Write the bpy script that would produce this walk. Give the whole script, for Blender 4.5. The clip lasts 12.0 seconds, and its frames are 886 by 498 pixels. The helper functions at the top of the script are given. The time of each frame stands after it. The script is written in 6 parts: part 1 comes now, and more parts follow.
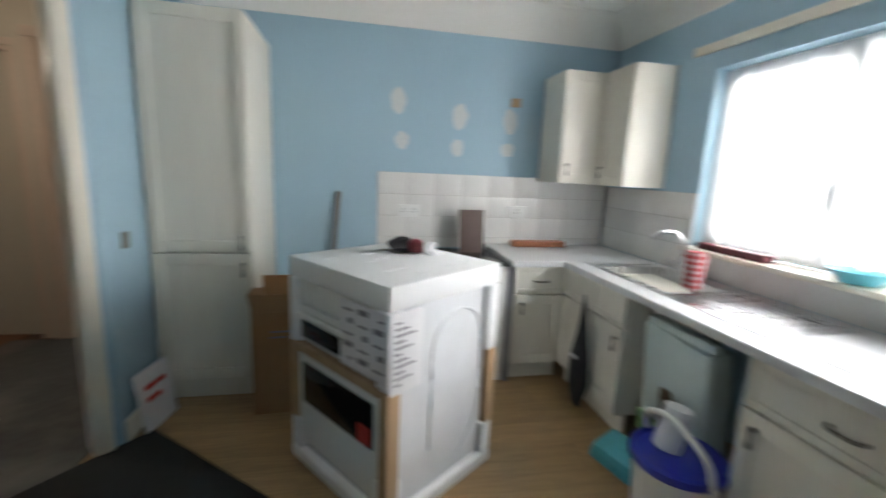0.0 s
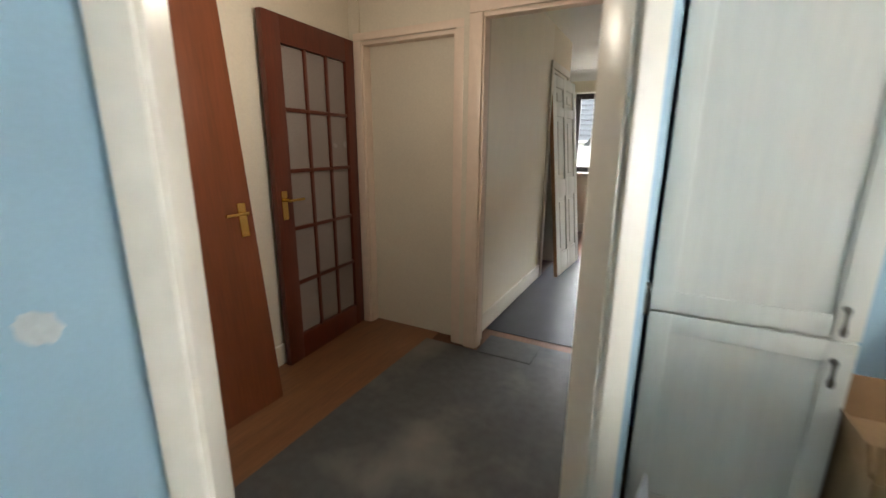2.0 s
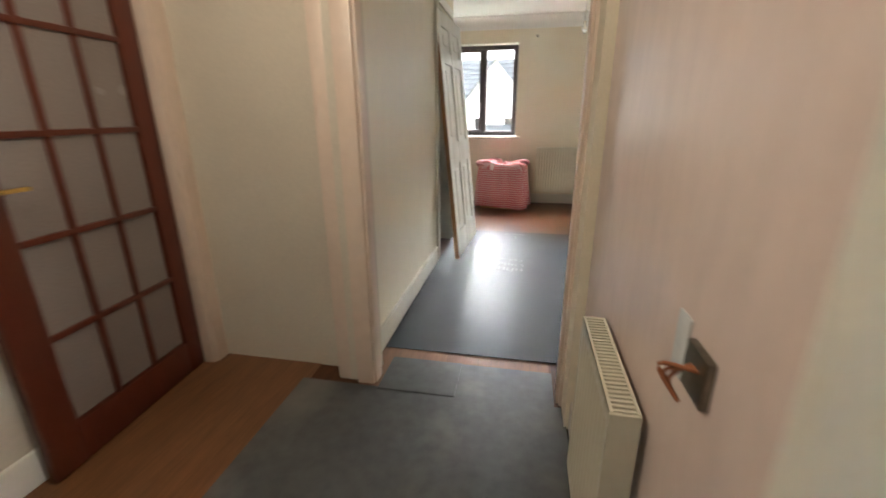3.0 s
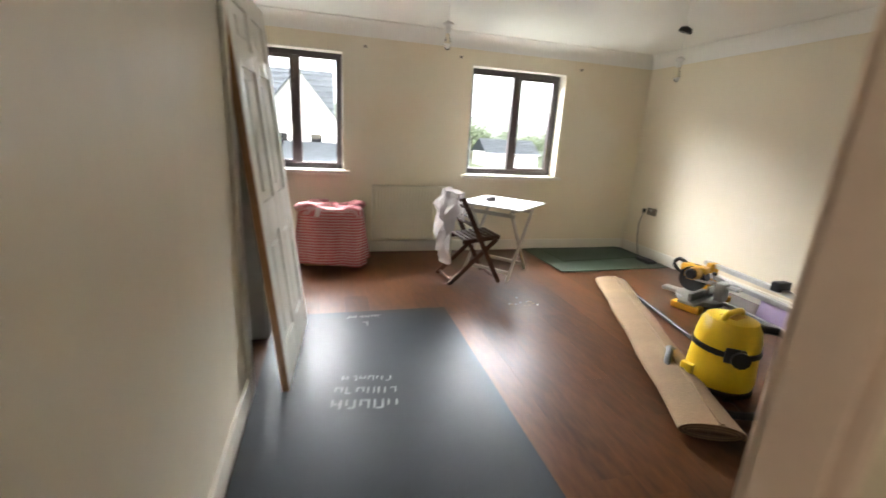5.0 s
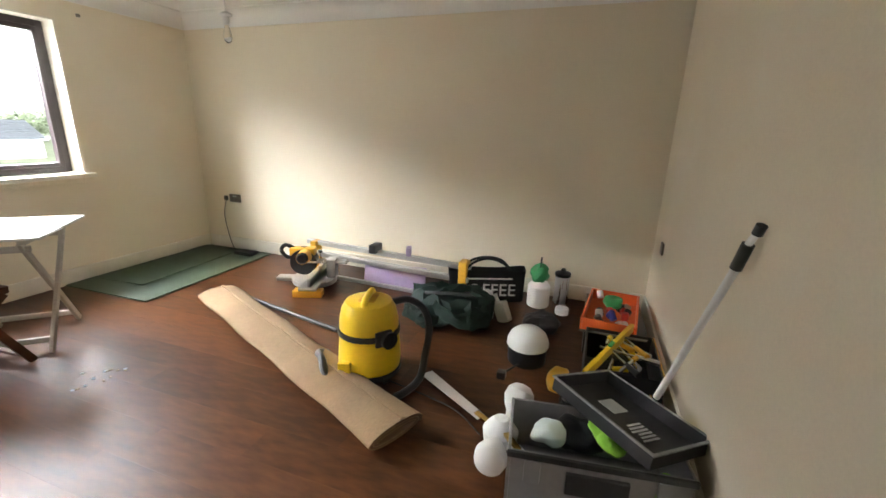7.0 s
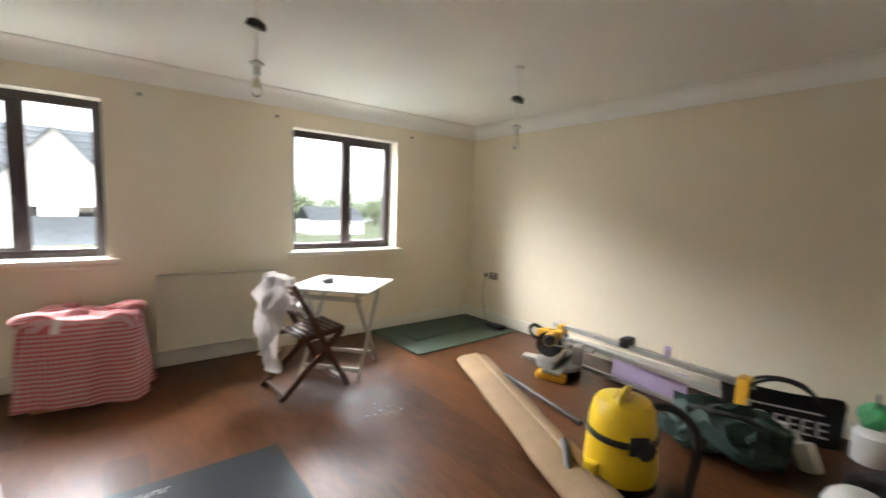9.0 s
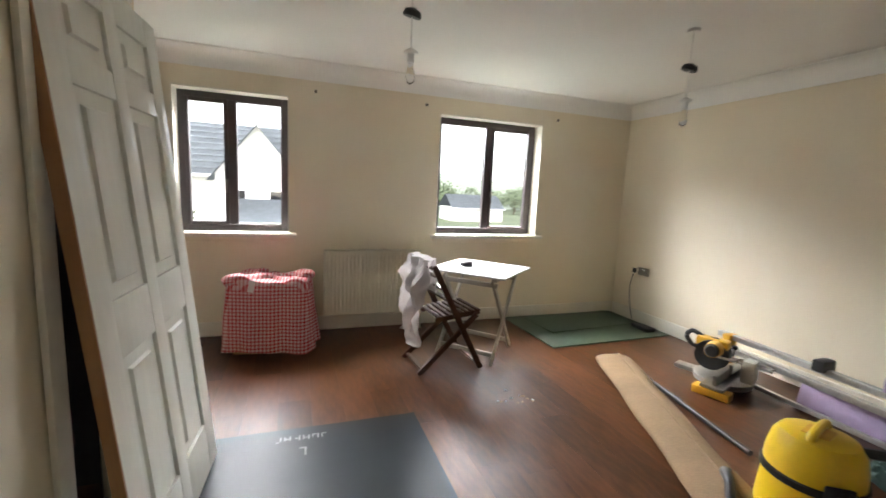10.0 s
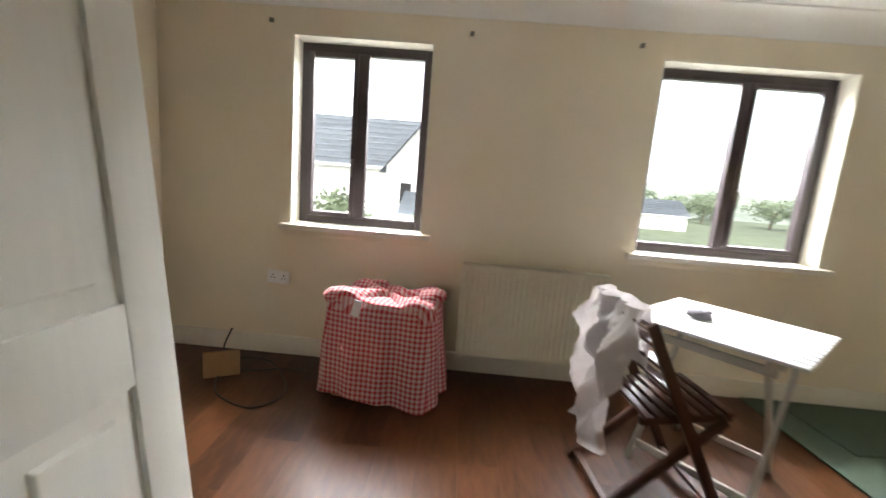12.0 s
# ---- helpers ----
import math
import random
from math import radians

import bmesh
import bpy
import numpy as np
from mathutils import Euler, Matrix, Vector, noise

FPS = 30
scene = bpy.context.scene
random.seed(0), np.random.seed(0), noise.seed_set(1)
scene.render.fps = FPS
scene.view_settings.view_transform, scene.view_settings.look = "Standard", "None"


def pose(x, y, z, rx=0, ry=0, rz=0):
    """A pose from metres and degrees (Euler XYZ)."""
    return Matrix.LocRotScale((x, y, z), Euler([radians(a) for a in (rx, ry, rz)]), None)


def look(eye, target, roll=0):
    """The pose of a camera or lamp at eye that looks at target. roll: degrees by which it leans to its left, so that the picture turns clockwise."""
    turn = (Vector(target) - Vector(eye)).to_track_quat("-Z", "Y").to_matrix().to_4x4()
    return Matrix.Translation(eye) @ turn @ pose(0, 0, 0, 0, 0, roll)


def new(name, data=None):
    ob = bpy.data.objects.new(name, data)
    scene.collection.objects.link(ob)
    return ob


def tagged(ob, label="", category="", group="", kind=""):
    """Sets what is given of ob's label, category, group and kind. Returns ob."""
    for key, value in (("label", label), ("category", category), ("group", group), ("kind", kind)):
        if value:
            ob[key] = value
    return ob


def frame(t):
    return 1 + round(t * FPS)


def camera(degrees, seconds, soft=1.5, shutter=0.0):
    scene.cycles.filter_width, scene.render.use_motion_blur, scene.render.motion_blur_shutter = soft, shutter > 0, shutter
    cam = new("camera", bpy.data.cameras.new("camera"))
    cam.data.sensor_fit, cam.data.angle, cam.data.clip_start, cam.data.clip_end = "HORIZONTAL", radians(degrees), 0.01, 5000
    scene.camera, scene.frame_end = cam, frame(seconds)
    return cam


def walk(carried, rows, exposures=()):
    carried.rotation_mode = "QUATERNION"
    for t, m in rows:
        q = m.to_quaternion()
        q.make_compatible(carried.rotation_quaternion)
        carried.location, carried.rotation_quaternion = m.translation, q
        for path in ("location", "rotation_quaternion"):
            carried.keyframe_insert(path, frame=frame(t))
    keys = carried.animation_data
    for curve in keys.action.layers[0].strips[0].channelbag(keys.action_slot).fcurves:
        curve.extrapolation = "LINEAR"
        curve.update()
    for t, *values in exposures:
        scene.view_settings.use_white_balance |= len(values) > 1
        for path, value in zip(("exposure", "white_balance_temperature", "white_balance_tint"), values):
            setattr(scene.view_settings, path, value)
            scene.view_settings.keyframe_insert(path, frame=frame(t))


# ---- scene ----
cam = camera(93.5, 12.0, shutter=0.5)

PATH = [
    (0, (-0.06, 1.521, 1.295), (0.333, 3.449, 0.934), 2.5),
    (0.5, (-0.243, 1.723, 1.3), (-0.574, 3.655, 0.906), 2.4),
    (1, (-0.452, 1.952, 1.312), (-1.233, 3.737, 0.861), 2.1),
    (1.5, (-0.77, 2.209, 1.298), (-1.644, 3.934, 0.788), 1.9),
    (2, (-1.1, 2.482, 1.313), (-2.008, 4.198, 0.832), 0.4),
    (2.5, (-1.315, 2.834, 1.296), (-1.972, 4.642, 0.748), 0.3),
    (3, (-1.452, 3.228, 1.221), (-1.816, 5.096, 0.604), -0.3),
    (3.2, (-1.489, 3.392, 1.196), (-1.746, 5.27, 0.557), -0.6),
    (5, (-1.752, 4.6, 1.366), (-1.232, 6.455, 0.832), 3.4),
    (5.5, (-1.684, 4.939, 1.38), (-0.756, 6.62, 0.823), 3.0),
    (6, (-1.494, 5.122, 1.395), (-0.1, 6.434, 0.815), 1.6),
    (6.5, (-1.419, 5.182, 1.381), (0.323, 5.969, 0.791), 1.6),
    (6.7, (-1.417, 5.187, 1.368), (0.398, 5.802, 0.797), 1.9),
    (8.5, (-1.553, 5.261, 1.383), (0.029, 6.472, 1.206), 1.3),
    (9, (-1.565, 5.266, 1.385), (-0.328, 6.825, 1.191), 2.0),
    (9.5, (-1.577, 5.275, 1.38), (-0.679, 7.048, 1.153), 2.3),
    (10, (-1.55, 5.314, 1.359), (-0.883, 7.179, 1.084), 2.7),
    (10.5, (-1.507, 5.46, 1.272), (-0.984, 7.362, 0.944), 2.8),
    (11, (-1.47, 5.81, 1.294), (-1.044, 7.739, 0.982), 3.4),
    (11.5, (-1.379, 6.193, 1.286), (-1.192, 8.159, 0.968), 3.8),
    (12, (-1.356, 6.582, 1.289), (-1.425, 8.554, 0.96), 4.7),
]
walk(cam, [(t, look(eye, target, roll)) for t, eye, target, roll in PATH],
     exposures=[(0, 0.05), (0.5, 0.55), (1, 0.95), (1.5, 0.95), (2, 0.95), (3.2, 1.5), (5, 1.2), (6.5, 1.4), (8.5, 1.2), (10, 0.9), (12, 0.92)])
# ---- world and light ----
world = bpy.data.worlds.new("sky")
scene.world = world
world.use_nodes = True
wn = world.node_tree.nodes
sky = wn.new("ShaderNodeTexSky")
sky.sky_type, sky.sun_disc = "NISHITA", False
sky.sun_elevation, sky.sun_rotation = radians(50), radians(215)
sky.air_density, sky.dust_density, sky.ozone_density = 1.0, 2.5, 1.0
pale = wn.new("ShaderNodeHueSaturation")
pale.inputs["Saturation"].default_value = 0.25
world.node_tree.links.new(sky.outputs[0], pale.inputs["Color"])
world.node_tree.links.new(pale.outputs[0], wn["Background"].inputs[0])
wn["Background"].inputs[1].default_value = 0.42

sun = new("sun", bpy.data.lights.new("sun", "SUN"))
sun.data.energy, sun.data.angle, sun.data.color = 1.5, radians(15), (1.0, 0.96, 0.9)
sun.matrix_world = look((-10, -14, 20), (0, 0, 0))


# Rectangular area lamp added outdoors in place of light from the sky.
def daylight_panel(name, x, y, z, w, h, toward, watts, colour):
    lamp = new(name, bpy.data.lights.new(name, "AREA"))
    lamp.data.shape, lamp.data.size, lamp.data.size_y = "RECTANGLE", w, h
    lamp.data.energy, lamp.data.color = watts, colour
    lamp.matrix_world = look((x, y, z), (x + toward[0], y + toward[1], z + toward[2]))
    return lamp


# Added panel, unseen above the window sightlines, filling the rooms like a bright sky.
daylight_panel("sky_fill_panel", 0.6, 16.5, 7.6, 32, 6.5, (0, -1, -0.5), 17500, (0.95, 0.97, 1.0))
# Glowing panel added behind the net curtain, standing in for daylight there.
daylight_panel("kitchen_fill_panel", 3.0, 2.7, 1.7, 3.4, 2.2, (-1, 0, -0.15), 300, (1.0, 0.99, 0.97))

bulb_light = new("hall_bulb_light", bpy.data.lights.new("hall_bulb_light", "POINT"))
bulb_light.data.energy, bulb_light.data.color, bulb_light.data.shadow_soft_size = 7.0, (1.0, 0.88, 0.73), 0.04
bulb_light.location = (-2.2, 3.75, 1.86)


# ---- materials ----
def material(name, colour, rough=0.6, metal=0.0, vary=0.12, grain=40.0, stain=2.0, bump=0.1, stretch=(1, 1, 1), spots=None, island=0.0, coat=0.0):
    m = bpy.data.materials.new(name)
    m.use_nodes = True
    n, l = m.node_tree.nodes, m.node_tree.links
    b = n["Principled BSDF"]
    co = n.new("ShaderNodeTexCoord")
    mp = n.new("ShaderNodeMapping")
    mp.inputs["Scale"].default_value = stretch
    l.new(co.outputs["Object"], mp.inputs[0])
    fine, large = n.new("ShaderNodeTexNoise"), n.new("ShaderNodeTexNoise")
    fine.inputs["Scale"].default_value, large.inputs["Scale"].default_value = grain, stain
    fine.inputs["Detail"].default_value, large.inputs["Detail"].default_value = 4, 3
    l.new(mp.outputs[0], fine.inputs["Vector"])
    l.new(mp.outputs[0], large.inputs["Vector"])
    add = n.new("ShaderNodeMath")
    add.operation = "ADD"
    l.new(fine.outputs["Fac"], add.inputs[0])
    l.new(large.outputs["Fac"], add.inputs[1])
    value = add.outputs[0]
    if island:
        info = n.new("ShaderNodeObjectInfo")
        mul = n.new("ShaderNodeMath")
        mul.operation = "MULTIPLY_ADD"
        l.new(info.outputs["Random"], mul.inputs[0])
        mul.inputs[1].default_value = island
        l.new(value, mul.inputs[2])
        sub = n.new("ShaderNodeMath")
        sub.operation = "SUBTRACT"
        l.new(mul.outputs[0], sub.inputs[0])
        sub.inputs[1].default_value = island / 2
        value = sub.outputs[0]
    ramp = n.new("ShaderNodeMapRange")
    ramp.inputs["From Min"].default_value, ramp.inputs["From Max"].default_value = 0.6, 1.4
    ramp.inputs["To Min"].default_value, ramp.inputs["To Max"].default_value = 0, 1
    l.new(value, ramp.inputs["Value"])
    mix = n.new("ShaderNodeMix")
    mix.data_type = "RGBA"
    l.new(ramp.outputs[0], mix.inputs["Factor"])
    mix.inputs["A"].default_value = (*[c * (1 - vary) for c in colour], 1)
    mix.inputs["B"].default_value = (*[min(1, c * (1 + vary)) for c in colour], 1)
    out = mix.outputs["Result"]
    if spots:
        sc, lo, hi, sp = spots
        dirt = n.new("ShaderNodeTexNoise")
        dirt.inputs["Scale"].default_value, dirt.inputs["Detail"].default_value = sc, 6
        l.new(co.outputs["Object"], dirt.inputs["Vector"])
        r2 = n.new("ShaderNodeMapRange")
        r2.inputs["From Min"].default_value, r2.inputs["From Max"].default_value = lo, hi
        l.new(dirt.outputs["Fac"], r2.inputs["Value"])
        m2 = n.new("ShaderNodeMix")
        m2.data_type = "RGBA"
        l.new(r2.outputs[0], m2.inputs["Factor"])
        l.new(out, m2.inputs["A"])
        m2.inputs["B"].default_value = (*sp, 1)
        out = m2.outputs["Result"]
    l.new(out, b.inputs["Base Color"])
    rr = n.new("ShaderNodeMapRange")
    rr.inputs["From Min"].default_value, rr.inputs["From Max"].default_value = 0.3, 0.7
    rr.inputs["To Min"].default_value, rr.inputs["To Max"].default_value = max(0.03, rough - 0.025), min(1, rough + 0.025)
    l.new(large.outputs["Fac"], rr.inputs["Value"])
    l.new(rr.outputs[0], b.inputs["Roughness"])
    b.inputs["Metallic"].default_value = metal
    b.inputs["Coat Weight"].default_value = coat
    if bump:
        bp = n.new("ShaderNodeBump")
        bp.inputs["Strength"].default_value, bp.inputs["Distance"].default_value = bump, 0.004
        l.new(fine.outputs["Fac"], bp.inputs["Height"])
        l.new(bp.outputs[0], b.inputs["Normal"])
    return m


def gingham(name, red, white, check):
    """Woven red and white check cloth."""
    m = material(name, white, 0.9, vary=0.06, bump=0.2, grain=300)
    n, l = m.node_tree.nodes, m.node_tree.links
    b = n["Principled BSDF"]
    old = b.inputs["Base Color"].links[0].from_socket
    uv = n.new("ShaderNodeTexCoord")
    sep = n.new("ShaderNodeSeparateXYZ")
    l.new(uv.outputs["UV"], sep.inputs[0])
    total = None
    for i in range(2):
        a = n.new("ShaderNodeMath")
        a.operation = "MULTIPLY"
        a.inputs[1].default_value = 1 / check
        l.new(sep.outputs[i], a.inputs[0])
        f = n.new("ShaderNodeMath")
        f.operation = "FRACT"
        l.new(a.outputs[0], f.inputs[0])
        g = n.new("ShaderNodeMath")
        g.operation = "GREATER_THAN"
        g.inputs[1].default_value = 0.5
        l.new(f.outputs[0], g.inputs[0])
        if total is None:
            total = g.outputs[0]
        else:
            s = n.new("ShaderNodeMath")
            s.operation = "ADD"
            l.new(total, s.inputs[0])
            l.new(g.outputs[0], s.inputs[1])
            h = n.new("ShaderNodeMath")
            h.operation = "MULTIPLY"
            h.inputs[1].default_value = 0.56
            l.new(s.outputs[0], h.inputs[0])
            total = h.outputs[0]
    mix = n.new("ShaderNodeMix")
    mix.data_type = "RGBA"
    l.new(total, mix.inputs["Factor"])
    l.new(old, mix.inputs["A"])
    mix.inputs["B"].default_value = (*red, 1)
    l.new(mix.outputs["Result"], b.inputs["Base Color"])
    return m


def glass_material(name, tint=(1, 1, 1), rough=0.0):
    m = bpy.data.materials.new(name)
    m.use_nodes = True
    b = m.node_tree.nodes["Principled BSDF"]
    b.inputs["Base Color"].default_value = (*tint, 1)
    b.inputs["Transmission Weight"].default_value = 1
    b.inputs["Roughness"].default_value = rough
    b.inputs["IOR"].default_value = 1.02 if rough == 0 else 1.3
    return m


CREAM = material("cream_wall_paint", (0.80, 0.72, 0.56), 0.55, vary=0.05, grain=120, stain=1.2, bump=0.06, spots=(0.9, 0.55, 0.72, (0.82, 0.76, 0.63)))
HALLPAINT = material("hall_wall_paint", (0.68, 0.60, 0.48), 0.6, vary=0.07, grain=90, stain=1.5, bump=0.06)
PASSAGE = material("passage_wall_gloss", (0.84, 0.77, 0.62), 0.4, vary=0.03, grain=14, stain=2.2, bump=0.15, stretch=(1, 1, 0.35))
PINK = material("pink_bare_plaster", (0.68, 0.56, 0.50), 0.32, vary=0.09, grain=18, stain=2.5, bump=0.2, stretch=(1, 1, 0.4))
BLUE = material("blue_kitchen_paint", (0.36, 0.52, 0.62), 0.62, vary=0.05, grain=100, stain=1.6, bump=0.06)
CEIL = material("ceiling_white", (0.85, 0.84, 0.80), 0.8, vary=0.03, grain=60, bump=0.08)
TRIM = material("trim_white_gloss", (0.78, 0.74, 0.64), 0.32, vary=0.05, grain=25, stain=3, bump=0.05)
PEACHTRIM = material("peach_trim", (0.75, 0.60, 0.48), 0.4, vary=0.05, grain=25, bump=0.05)
DOORWHITE = material("white_door_gloss", (0.80, 0.80, 0.74), 0.3, vary=0.05, grain=30, stain=3, bump=0.12, stretch=(1, 1, 0.1))
RAWWOOD = material("raw_wood_edge", (0.36, 0.18, 0.08), 0.6, vary=0.25, grain=30, stretch=(1, 1, 0.08))
# Near-black colour stands in for the shade inside the cupboard.
CUPBOARD = material("cupboard_shade_black", (0.04, 0.04, 0.045), 0.9, vary=0.2)
DARKFRAME = material("dark_brown_window_frame", (0.045, 0.032, 0.036), 0.35, vary=0.2, grain=60, stretch=(1, 1, 0.1))
LAMINATE = material("dark_brown_laminate", (0.078, 0.029, 0.011), 0.33, vary=0.42, grain=9, stain=4.5, bump=0.0, stretch=(3, 0.8, 1), island=0.55)
LAMINATE.node_tree.nodes["Principled BSDF"].inputs["Specular IOR Level"].default_value = 0.26
FLOORBASE = material("floor_underlay", (0.03, 0.02, 0.015), 0.9)
OAK = material("light_oak_vinyl", (0.36, 0.235, 0.115), 0.42, vary=0.25, grain=14, stain=3, bump=0.05, stretch=(0.5, 6, 1), island=0.25)
RUBBER = material("black_floor_protection", (0.018, 0.022, 0.026), 0.38, vary=0.16, grain=5, stain=1.2, bump=0.12)
RUBBER.node_tree.nodes["Principled BSDF"].inputs["Specular IOR Level"].default_value = 0.2
CARPET = material("grey_hall_underlay", (0.075, 0.078, 0.078), 0.45, vary=0.3, grain=20, stain=2.2, bump=0.15, spots=(2.2, 0.5, 0.75, (0.19, 0.18, 0.16)))
BLACKMAT = material("black_doormat", (0.012, 0.013, 0.014), 0.85, vary=0.3, grain=150, bump=0.4)
HALLWOOD = material("hall_wood_floor", (0.19, 0.085, 0.036), 0.38, vary=0.3, grain=14, stretch=(6, 0.5, 1))
MAHOG = material("mahogany_stain", (0.105, 0.022, 0.010), 0.34, vary=0.3, grain=20, stretch=(6, 6, 0.5), bump=0.05)
TEAK = material("red_brown_veneer", (0.15, 0.040, 0.013), 0.36, vary=0.25, grain=14, stretch=(6, 6, 0.4), bump=0.05)
BRASS = material("polished_brass", (0.75, 0.52, 0.18), 0.22, 1.0, vary=0.1, bump=0)
FROST = material("obscured_glass", (0.26, 0.22, 0.20), 0.25, vary=0.15, grain=120, bump=0.5)
CABWHITE = material("cream_cabinet_foil", (0.74, 0.71, 0.63), 0.42, vary=0.05, grain=14, stain=3, bump=0.05, stretch=(4, 4, 0.4))
PEWTER = material("aged_pewter", (0.22, 0.20, 0.17), 0.4, 1.0, vary=0.3)
WORKTOP = material("speckled_white_worktop", (0.66, 0.66, 0.67), 0.35, vary=0.08, grain=400, stain=5, bump=0.02)
STEEL = material("brushed_steel", (0.62, 0.62, 0.63), 0.28, 1.0, vary=0.1, grain=80, stretch=(1, 12, 1))
TILE = material("white_ceramic_tile", (0.78, 0.77, 0.75), 0.2, vary=0.04, grain=8, bump=0.02, island=0.3)
GROUT = material("grout", (0.55, 0.53, 0.50), 0.9, vary=0.15)
PLASTER = material("filler_plaster", (0.60, 0.63, 0.63), 0.85, vary=0.12, grain=60)
WHITEPL = material("white_plastic", (0.82, 0.82, 0.80), 0.35, vary=0.03, bump=0)
GREYPL = material("grey_plastic", (0.24, 0.24, 0.24), 0.4, vary=0.1, bump=0.03)
BLACKPL = material("black_plastic", (0.018, 0.018, 0.02), 0.4, vary=0.2, bump=0.02)
YELLOW = material("yellow_plastic", (0.82, 0.56, 0.02), 0.32, vary=0.06, bump=0.02)
TOOLYEL = material("tool_yellow", (0.72, 0.38, 0.03), 0.4, vary=0.1)
ALU = material("cast_aluminium", (0.55, 0.55, 0.54), 0.35, 0.9, vary=0.15, grain=50)
CARDB = material("brown_cardboard", (0.33, 0.19, 0.09), 0.8, vary=0.12, grain=30, stretch=(1, 1, 0.2))
POLYST = material("polystyrene_foam", (0.86, 0.87, 0.88), 0.55, vary=0.03, grain=150, bump=0.2)
SHRINK = material("clear_wrap_over_white", (0.74, 0.76, 0.79), 0.16, vary=0.06, grain=10, bump=0.35)
PAPERW = material("printed_paper_white", (0.74, 0.74, 0.76), 0.6, vary=0.04)
INK = material("dark_ink", (0.22, 0.21, 0.25), 0.6, vary=0.2, bump=0)
PALEWOOD = material("packing_batten_wood", (0.42, 0.28, 0.16), 0.7, vary=0.2, grain=25, stretch=(1, 1, 0.1))
BLACKGLASS = material("black_oven_glass", (0.012, 0.012, 0.014), 0.08, vary=0.1, bump=0)
REDPL = material("red_plastic", (0.55, 0.04, 0.03), 0.4, vary=0.1)
ORANGE = material("orange_plastic", (0.72, 0.13, 0.03), 0.4, vary=0.1)
GREENPL = material("green_plastic", (0.04, 0.30, 0.10), 0.4, vary=0.15)
LIME = material("lime_cloth", (0.25, 0.55, 0.05), 0.8, vary=0.2)
DKGREEN = material("dark_green_canvas", (0.012, 0.035, 0.026), 0.75, vary=0.4, grain=30, bump=0.4)
MATGREEN = material("green_cutting_mat", (0.055, 0.085, 0.055), 0.6, vary=0.15, grain=30)
LILAC = material("lilac_foam", (0.45, 0.36, 0.55), 0.6, vary=0.06)
JUTE = material("jute_carpet_back", (0.24, 0.16, 0.085), 0.9, vary=0.25, grain=120, bump=0.5, stretch=(2, 0.3, 1))
PILE = material("carpet_pile", (0.17, 0.10, 0.06), 0.95, vary=0.3, grain=200, bump=0.6)
CHAIRWOOD = material("dark_stained_chair_wood", (0.07, 0.026, 0.013), 0.4, vary=0.3, grain=30, stretch=(1, 1, 0.3))
TABLEWHITE = material("white_painted_slats", (0.64, 0.64, 0.64), 0.4, vary=0.06, grain=40)
TABLELEG = material("grey_beige_painted_legs", (0.46, 0.43, 0.38), 0.45, vary=0.1)
TOWEL = material("white_towel", (0.74, 0.70, 0.69), 0.95, vary=0.08, grain=150, bump=0.6)
CHECK = gingham("red_gingham", (0.42, 0.015, 0.025), (0.60, 0.46, 0.46), 0.028)
RADCREAM = material("cream_radiator_enamel", (0.72, 0.68, 0.54), 0.3, vary=0.04, bump=0)
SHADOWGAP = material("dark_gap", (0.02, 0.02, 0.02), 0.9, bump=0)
GLASS = glass_material("window_glass")
CLEARGLASS = glass_material("bulb_glass", (1, 1, 1), 0.02)
NET = material("net_curtain", (0.85, 0.85, 0.86), 0.9, vary=0.06, grain=300, bump=0.3)
NET_N, NET_L = NET.node_tree.nodes, NET.node_tree.links
weave, holes, veil = NET_N.new("ShaderNodeBsdfTranslucent"), NET_N.new("ShaderNodeBsdfTransparent"), NET_N.new("ShaderNodeMixShader")
weave.inputs["Color"].default_value = (0.8, 0.8, 0.82, 1)
veil.inputs[0].default_value = 0.75
NET_L.new(holes.outputs[0], veil.inputs[1])
NET_L.new(weave.outputs[0], veil.inputs[2])
NET_L.new(veil.outputs[0], NET_N["Material Output"].inputs["Surface"])
RENDERW = material("white_render", (0.78, 0.77, 0.74), 0.9, vary=0.06, grain=20)
SLATE = material("grey_roof_tile", (0.17, 0.19, 0.21), 0.7, vary=0.2, grain=10, island=0.3)
GRASS = material("far_ground", (0.09, 0.11, 0.06), 0.95, vary=0.35, grain=0.6, stain=0.05)
LEAF = material("leaves", (0.10, 0.13, 0.07), 0.7, vary=0.4, grain=3)
BARK = material("bark", (0.12, 0.09, 0.06), 0.9, vary=0.3)
HILL = material("far_hill", (0.20, 0.23, 0.18), 0.95, vary=0.5, grain=0.12, stain=0.03)
ROADM = material("asphalt", (0.06, 0.06, 0.06), 0.9, vary=0.15)
CLUTTER = material("dark_magenta_cloth", (0.10, 0.02, 0.04), 0.9, vary=0.4, grain=20)
BLUEPL = material("blue_plastic", (0.02, 0.03, 0.35), 0.35, vary=0.1)
TEALPL = material("teal_plastic", (0.10, 0.45, 0.55), 0.4, vary=0.1)
BAGPALE = material("pale_green_sack", (0.60, 0.70, 0.68), 0.35, vary=0.08, grain=8, bump=0.2)
BAGGREEN = material("sack_grass_print", (0.16, 0.30, 0.08), 0.4, vary=0.3)
BAGPINK = material("sack_pink_print", (0.62, 0.10, 0.22), 0.4, vary=0.1)
FURBROWN = material("sack_brown_print", (0.13, 0.085, 0.05), 0.5, vary=0.4)
DARKBAG = material("black_nylon", (0.012, 0.012, 0.016), 0.6, vary=0.3, bump=0.3, grain=20)
BROWNBOARD = material("grey_brown_board", (0.13, 0.085, 0.075), 0.6, vary=0.1)
